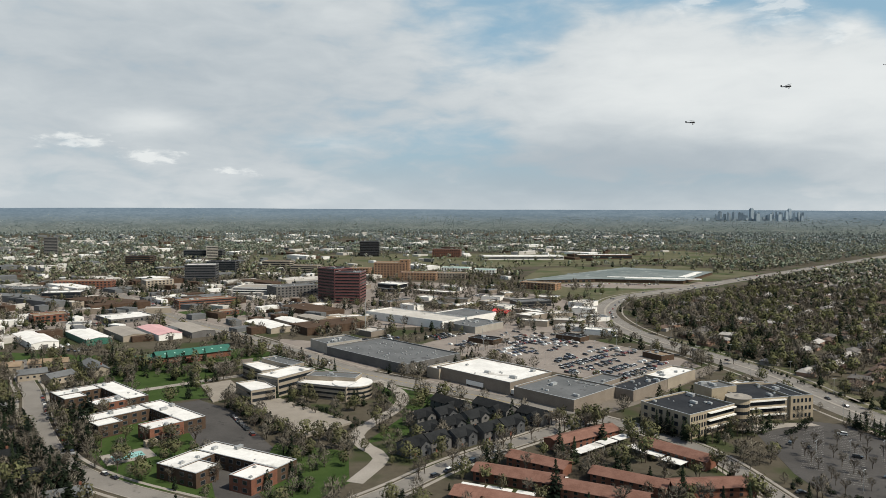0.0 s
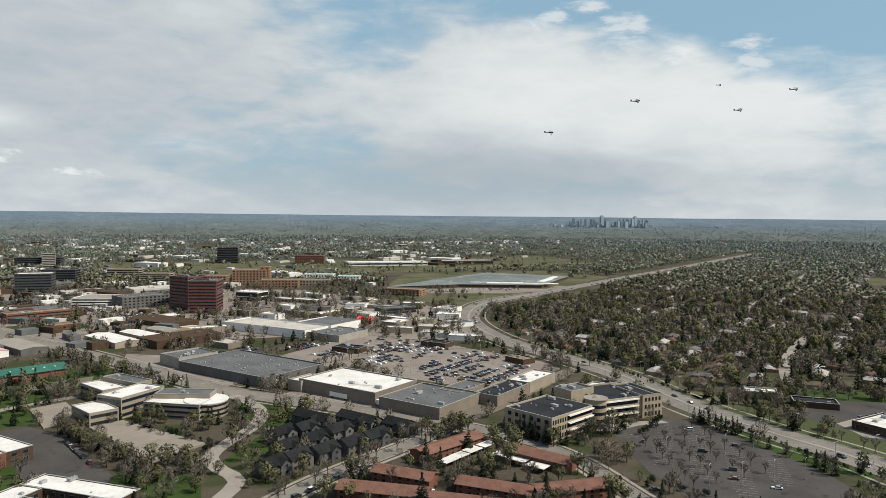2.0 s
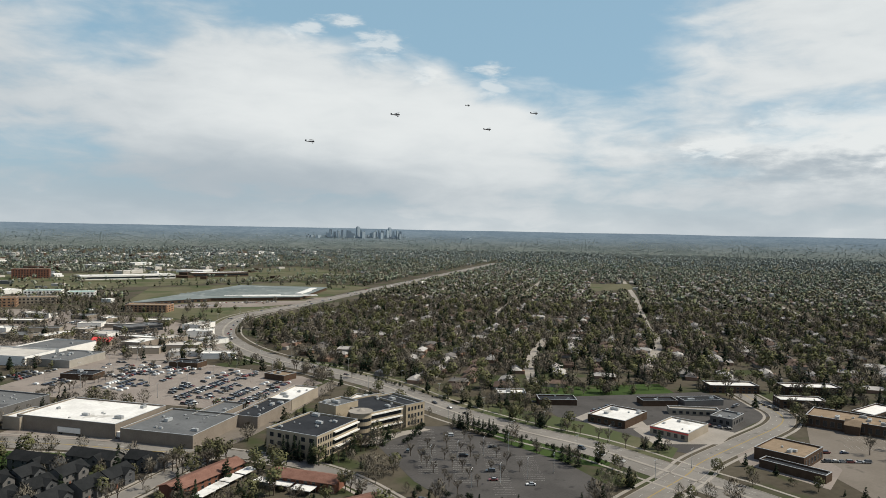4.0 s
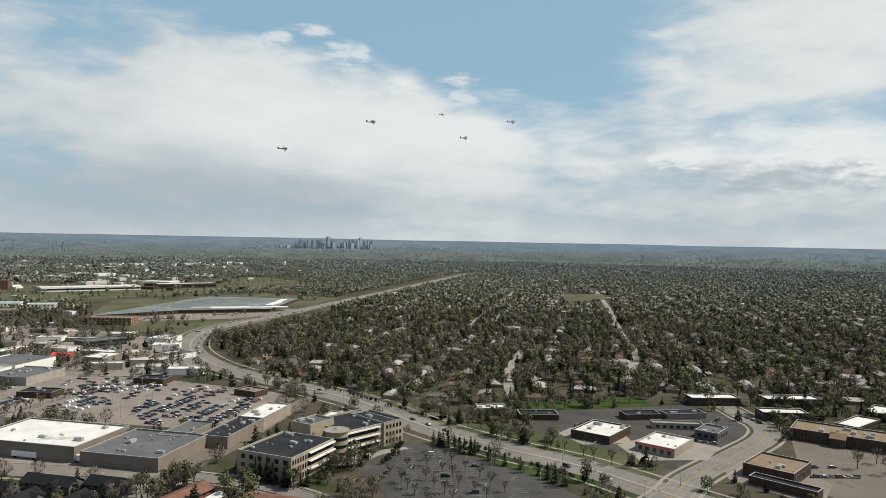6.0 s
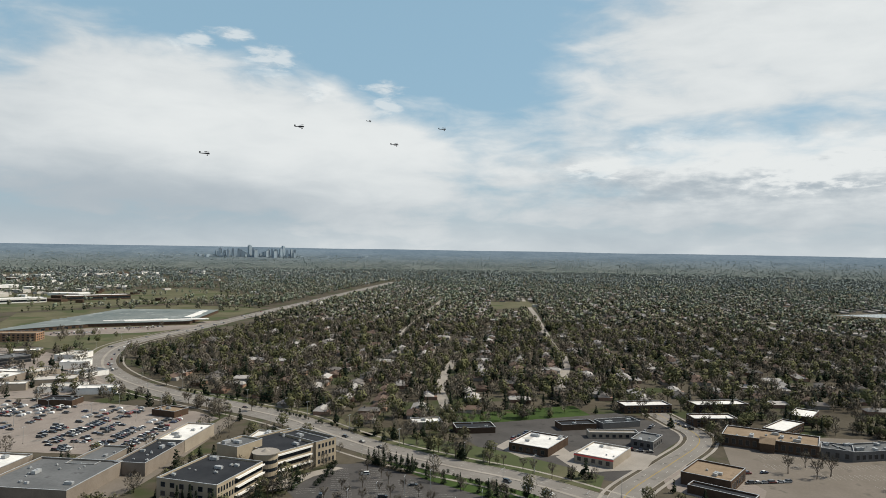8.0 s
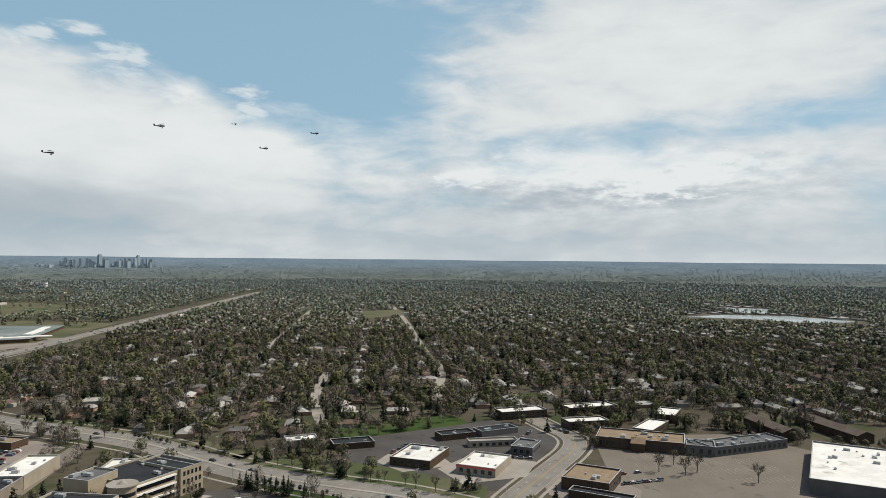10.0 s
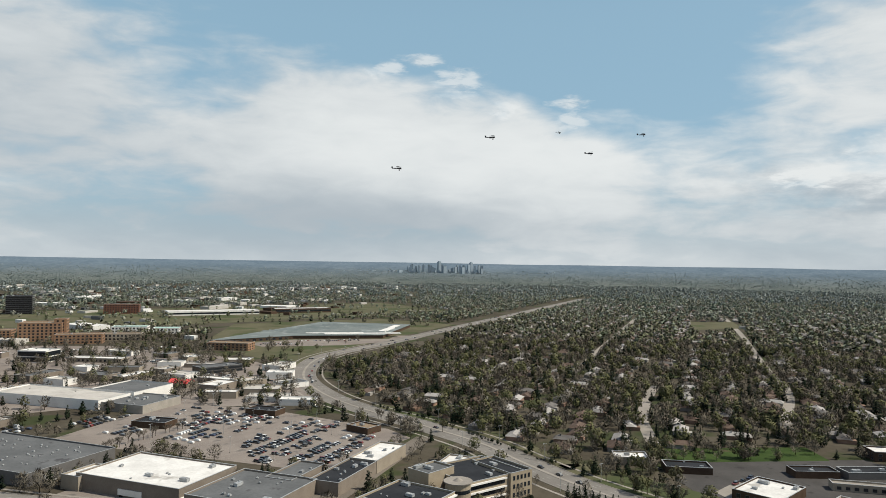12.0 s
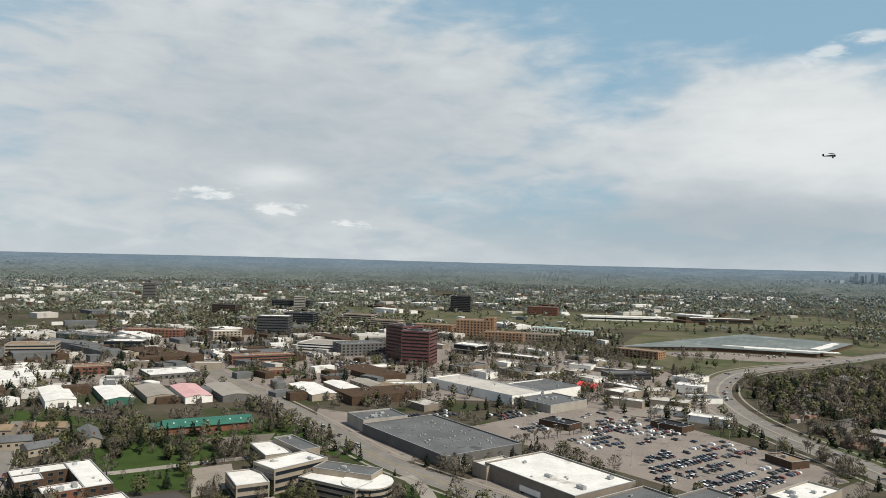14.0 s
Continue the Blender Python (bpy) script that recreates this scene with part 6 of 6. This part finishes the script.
def conifer_tree(seed):
    g = random.Random(seed)
    root = base("conifer", 0, 0, 0, label="dark green conifer with drooping tiers", category="tree", group="conifers")
    part("trunk", Shape().tube((0, 0, 0), (0, 0, 9.0), 0.22, 0.04, 6), BARK, root)
    s = Shape()
    for k in range(190):
        h = g.random() ** 1.2
        a, r = g.uniform(0, 6.283), 2.3 * (1.03 - h) * g.uniform(0.35, 1.05)
        c = Vector((r * math.cos(a), r * math.sin(a), 0.7 + 9.2 * h))
        o = Vector((math.cos(a), math.sin(a), -0.45)) * (0.75 - 0.35 * h)
        t = Vector((-math.sin(a), math.cos(a), 0)) * (0.5 - 0.2 * h)
        s.add([c - o * 0.6 + t, c - o * 0.6 - t, c + o + Vector((0, 0, g.gauss(0, 0.15)))], [(0, 1, 2)])
    part("crown", s, PINE, root)
    return root


BARES = [branch_tree("bare_tree", s, BARE, "bare grey-brown tree in early spring") for s in (1, 2, 3)]
GREENS = [branch_tree("budding_tree", s, BUDS, "tree with sparse olive-green spring leaves", group="budding trees") for s in (4, 5, 6)]
PINES = [conifer_tree(s) for s in (7, 8)]
tree_rng = random.Random(3)
PLANTED = [0]


def plant(kind, x, y, high):
    kit = {"b": BARES, "g": GREENS, "c": PINES}[kind]
    src = tree_rng.choice(kit)
    k = high / 10 * 1.35
    q = copy_thing(src, pose(x, y, 0.0, 0, 0, tree_rng.uniform(0, 360)))
    q.scale = (k * tree_rng.uniform(0.85, 1.15), k * tree_rng.uniform(0.85, 1.15), k)
    PLANTED[0] += 1


def stand(kinds, poly, n, lo, hi, clear=True):
    poly = np.array(poly, float)
    p = rng.uniform(poly.min(0), poly.max(0), (n * 8, 2))
    p = p[inside(poly, p)]
    if clear:
        p = p[free(p, grow=-1.5)]
    for x, y in p[:n]:
        plant(tree_rng.choice(kinds), x, y, tree_rng.uniform(lo, hi))


def row(kinds, a, b, n, lo, hi, loose=1.5):
    for i in range(n):
        t = (i + 0.5) / n
        plant(tree_rng.choice(kinds), a[0] + (b[0] - a[0]) * t + tree_rng.gauss(0, loose), a[1] + (b[1] - a[1]) * t + tree_rng.gauss(0, loose), tree_rng.uniform(lo, hi))


for k, (kit, spots) in enumerate(((BARES, ((-98, 300), (60, 326), (-150, 352))), (GREENS, ((223, 538), (-160, 352), (66, 386))), (PINES, ((56, 326), (-208, 338))))):
    for ob, (x, y) in zip(kit, spots):
        ob.matrix_world = pose(x, y, 0)
row("bbg", (-130, 418), (-76, 352), 17, 6, 9, 2)
row("bbc", (-98, 424), (-54, 388), 13, 3, 5, 2)
row("b", (-72, 352), (-44, 372), 6, 3, 5, 2)
stand("cccgb", [(-270, 430), (-232, 420), (-200, 345), (-170, 310), (-150, 290), (-150, 262), (-215, 290), (-260, 370)], 34, 8, 14)
stand("bbg", [(-200, 405), (-180, 340), (-120, 290), (-90, 285), (-70, 300), (-110, 340)], 12, 6, 9)
stand("bgcb", [(-330, 480), (-240, 430), (-205, 450), (-170, 490), (-230, 530), (-330, 560)], 48, 6, 11)
stand("cg", [(-240, 505), (-190, 480), (-150, 505), (-130, 560), (-165, 590), (-225, 545)], 9, 6, 10)
row("cbb", (-196, 645), (-74, 500), 18, 5, 8, 2.5)
row("b", (-16, 300), (56, 370), 9, 6, 9, 2)
stand("bgbc", [(10, 262), (140, 258), (136, 320), (100, 378), (50, 340), (20, 322)], 30, 6, 12)
stand("ggb", [(50, 372), (78, 396), (98, 388), (76, 366)], 12, 7, 10, False)
row("ccg", (112, 372), (128, 352), 7, 7, 10, 1.5)
row("cccb", (128, 350), (172, 374), 12, 6, 9, 2)
row("c", (224, 386), (232, 352), 9, 6, 8, 0.8)
row("ccb", (234, 346), (243, 288), 9, 5, 8, 1.5)
for k in range(4):
    row("b", (168 + 14 * k, 284 + 3 * k), (176 + 13 * k, 350 + 9 * k), 7, 4.5, 6.5, 1.0)
stand("bbc", [(150, 305), (160, 262), (200, 245), (170, 235), (140, 262)], 12, 6, 9)
row("bbg", (258, 410), (292, 290), 12, 5, 8, 2)
row("b", (204, 520), (190, 604), 10, 5, 7, 2)
row("b", (-4, 552), (58, 612), 15, 5, 7, 1.5)
row("b", (62, 616), (112, 662), 8, 4, 6, 2)
row("c", (318, 462), (436, 420), 18, 7, 12, 3)
stand("bgc", [(290, 440), (320, 420), (420, 380), (440, 340), (400, 300), (300, 380)], 22, 5, 8)
stand("cggb", [(430, 410), (560, 360), (570, 310), (500, 270), (450, 300), (436, 350)], 40, 7, 12)
stand("b", [(392, 245), (428, 228), (425, 180), (395, 180)], 6, 7, 10, False)
stand("cgbb", [(470, 300), (520, 270), (600, 215), (590, 160), (540, 190), (500, 215), (465, 245)], 34, 7, 12)
stand("cbb", [(320, 262), (345, 225), (365, 235), (350, 275)], 6, 4, 7)


# ---- lamps, poles ----
def lamp_kit():
    r = base("street_lamp", 120, 560, 45, label="tall grey lamp post with a double head", category="street lamp", group="street lamps")
    part("pole", Shape().tube((0, 0, 0), (0, 0, 10), 0.13, 0.08, 6), METAL, r)
    part("arm", Shape().box(-1.4, 1.4, -0.06, 0.06, 9.9, 10.02), METAL, r)
    for s in (-1, 1):
        part("lamp_head", Shape().box(-0.4, 0.4, -0.18, 0.18, 9.75, 9.9), METAL, r, at=pose(s * 1.3, 0, 0))
    part("footing", Shape().tube((0, 0, 0), (0, 0, 0.7), 0.3, 0.3, 8), CONCRETE, r, "concrete footing")
    return r


LAMP = lamp_kit()
for x, y in [(100 + 24 * i - 22 * j, 508 + 24 * i + 26 * j) for i in range(4) for j in range(5)] + [(176 + 16 * i, 290 + 38 * j) for i in range(4) for j in range(2)]:
    copy_thing(LAMP, pose(x, y, 0.05, 0, 0, 45))
for line, d in ((ARTERY[1:13], 15.5), (ARTERY[1:13], -15.5)):
    pts = offset(curve_through(line, 48.0), d)
    for q in pts[::1]:
        copy_thing(LAMP, pose(q.x, q.y, 0.0, 0, 0, 20))

# mast beside the business park
r = base("radio_mast", -76, 690, 0, label="thin grey radio mast beside the warehouses", category="mast")
part("pole", Shape().tube((0, 0, 0), (0, 0, 30), 0.5, 0.25, 8), METAL, r)
part("antenna", Shape().tube((0, 0, 30), (0, 0, 33), 0.12, 0.04, 6), METAL, r)


# ---- stall lines ----
def stall_lines(poly, yaw, pitch, z, owner):
    poly = np.array(poly, float)
    u, v = np.array((math.cos(radians(yaw)), math.sin(radians(yaw)))), np.array((-math.sin(radians(yaw)), math.cos(radians(yaw))))
    s = Shape()
    mid = poly.mean(0)
    for i in range(-12, 13):
        for k in range(-45, 46):
            p = mid + u * ((k + 0.5) * 3.0) + v * (i * pitch)
            if inside(poly, p[None])[0]:
                q = [p + u * a * 0.055 + v * b * 4.9 for a, b in ((-1, -1), (1, -1), (1, 1), (-1, 1))]
                s.add([(a[0], a[1], z) for a in q], [(0, 1, 2, 3)])
    tagged(new(owner, s.data(owner, LINE)), "faded white stall lines of a parking lot", "parking lines", kind="stuff")


stall_lines([(60, 530), (118, 482), (185, 545), (120, 650), (60, 690), (0, 620)], 45, 16, 0.062, "stall_markings")
stall_lines([(166, 320), (172, 364), (205, 386), (222, 370), (230, 300), (190, 270)], 62, 17, 0.062, "stall_markings")
stall_lines([(400, 250), (440, 270), (480, 210), (420, 150)], -38, 18, 0.062, "stall_markings")


# ---- old aeroplanes in loose formation ----
def biplane(az, el, dist, bank):
    a, e = radians(az), radians(el)
    x, y, z = 4 + dist * math.sin(a) * math.cos(e), 44 + dist * math.cos(a) * math.cos(e), 119 + dist * math.sin(e)
    r = base("biplane", 0, 0, 0, label="small dark vintage biplane in level flight", category="aeroplane", group="aeroplanes in formation")
    r.matrix_world = pose(x, y, z, 0, 0, -az - 18) @ pose(0, 0, 0, bank, 0, 0)
    dark = DARK_METAL
    part("fuselage", Shape().tube((-4.2, 0, 0.15), (1.2, 0, 0), 0.18, 0.55, 8).tube((1.2, 0, 0), (2.4, 0, 0), 0.55, 0.5, 8), dark, r)
    part("engine_cowl", Shape().tube((2.404, 0, 0), (3.0, 0, 0), 0.62, 0.5, 10), dark, r)
    for zz, name in ((-0.45, "lower_wing"), (1.15, "upper_wing")):
        part(name, Shape().box(0.3, 1.8, -4.5, 4.5, zz, zz + 0.14), dark, r)
    for j in (-3.2, -1.2, 1.2, 3.2):
        part("strut", Shape().tube((0.9, j, -0.31), (1.2, j, 1.15), 0.05, 0.05, 5), dark, r)
    part("tailplane", Shape().box(-4.3, -3.3, -1.5, 1.5, 0.35, 0.42), dark, r)
    part("fin", Shape().prism([(-4.5, -0.04), (-3.4, -0.04), (-3.4, 0.04), (-4.5, 0.04)], 0.43, 1.5), dark, r)
    part("propeller", Shape().box(3.01, 3.08, -1.1, 1.1, -0.08, 0.08), dark, r)
    for j in (-0.8, 0.8):
        part("wheel", Shape().tube((1.5, j - 0.08, -1.3), (1.5, j + 0.08, -1.3), 0.35, 0.35, 10), TYRE, r)
        part("undercarriage", Shape().tube((1.5, j, -1.3), (1.2, j * 0.4, -0.46), 0.05, 0.05, 5), dark, r)


for az, el, dist, bank in ((20.2, 7.0, 560, 4), (27.2, 9.4, 560, 14), (34.7, 8.3, 680, 12), (38.5, 9.6, 700, 8), (32.7, 10.1, 1150, 4)):
    biplane(az, el, dist, bank)
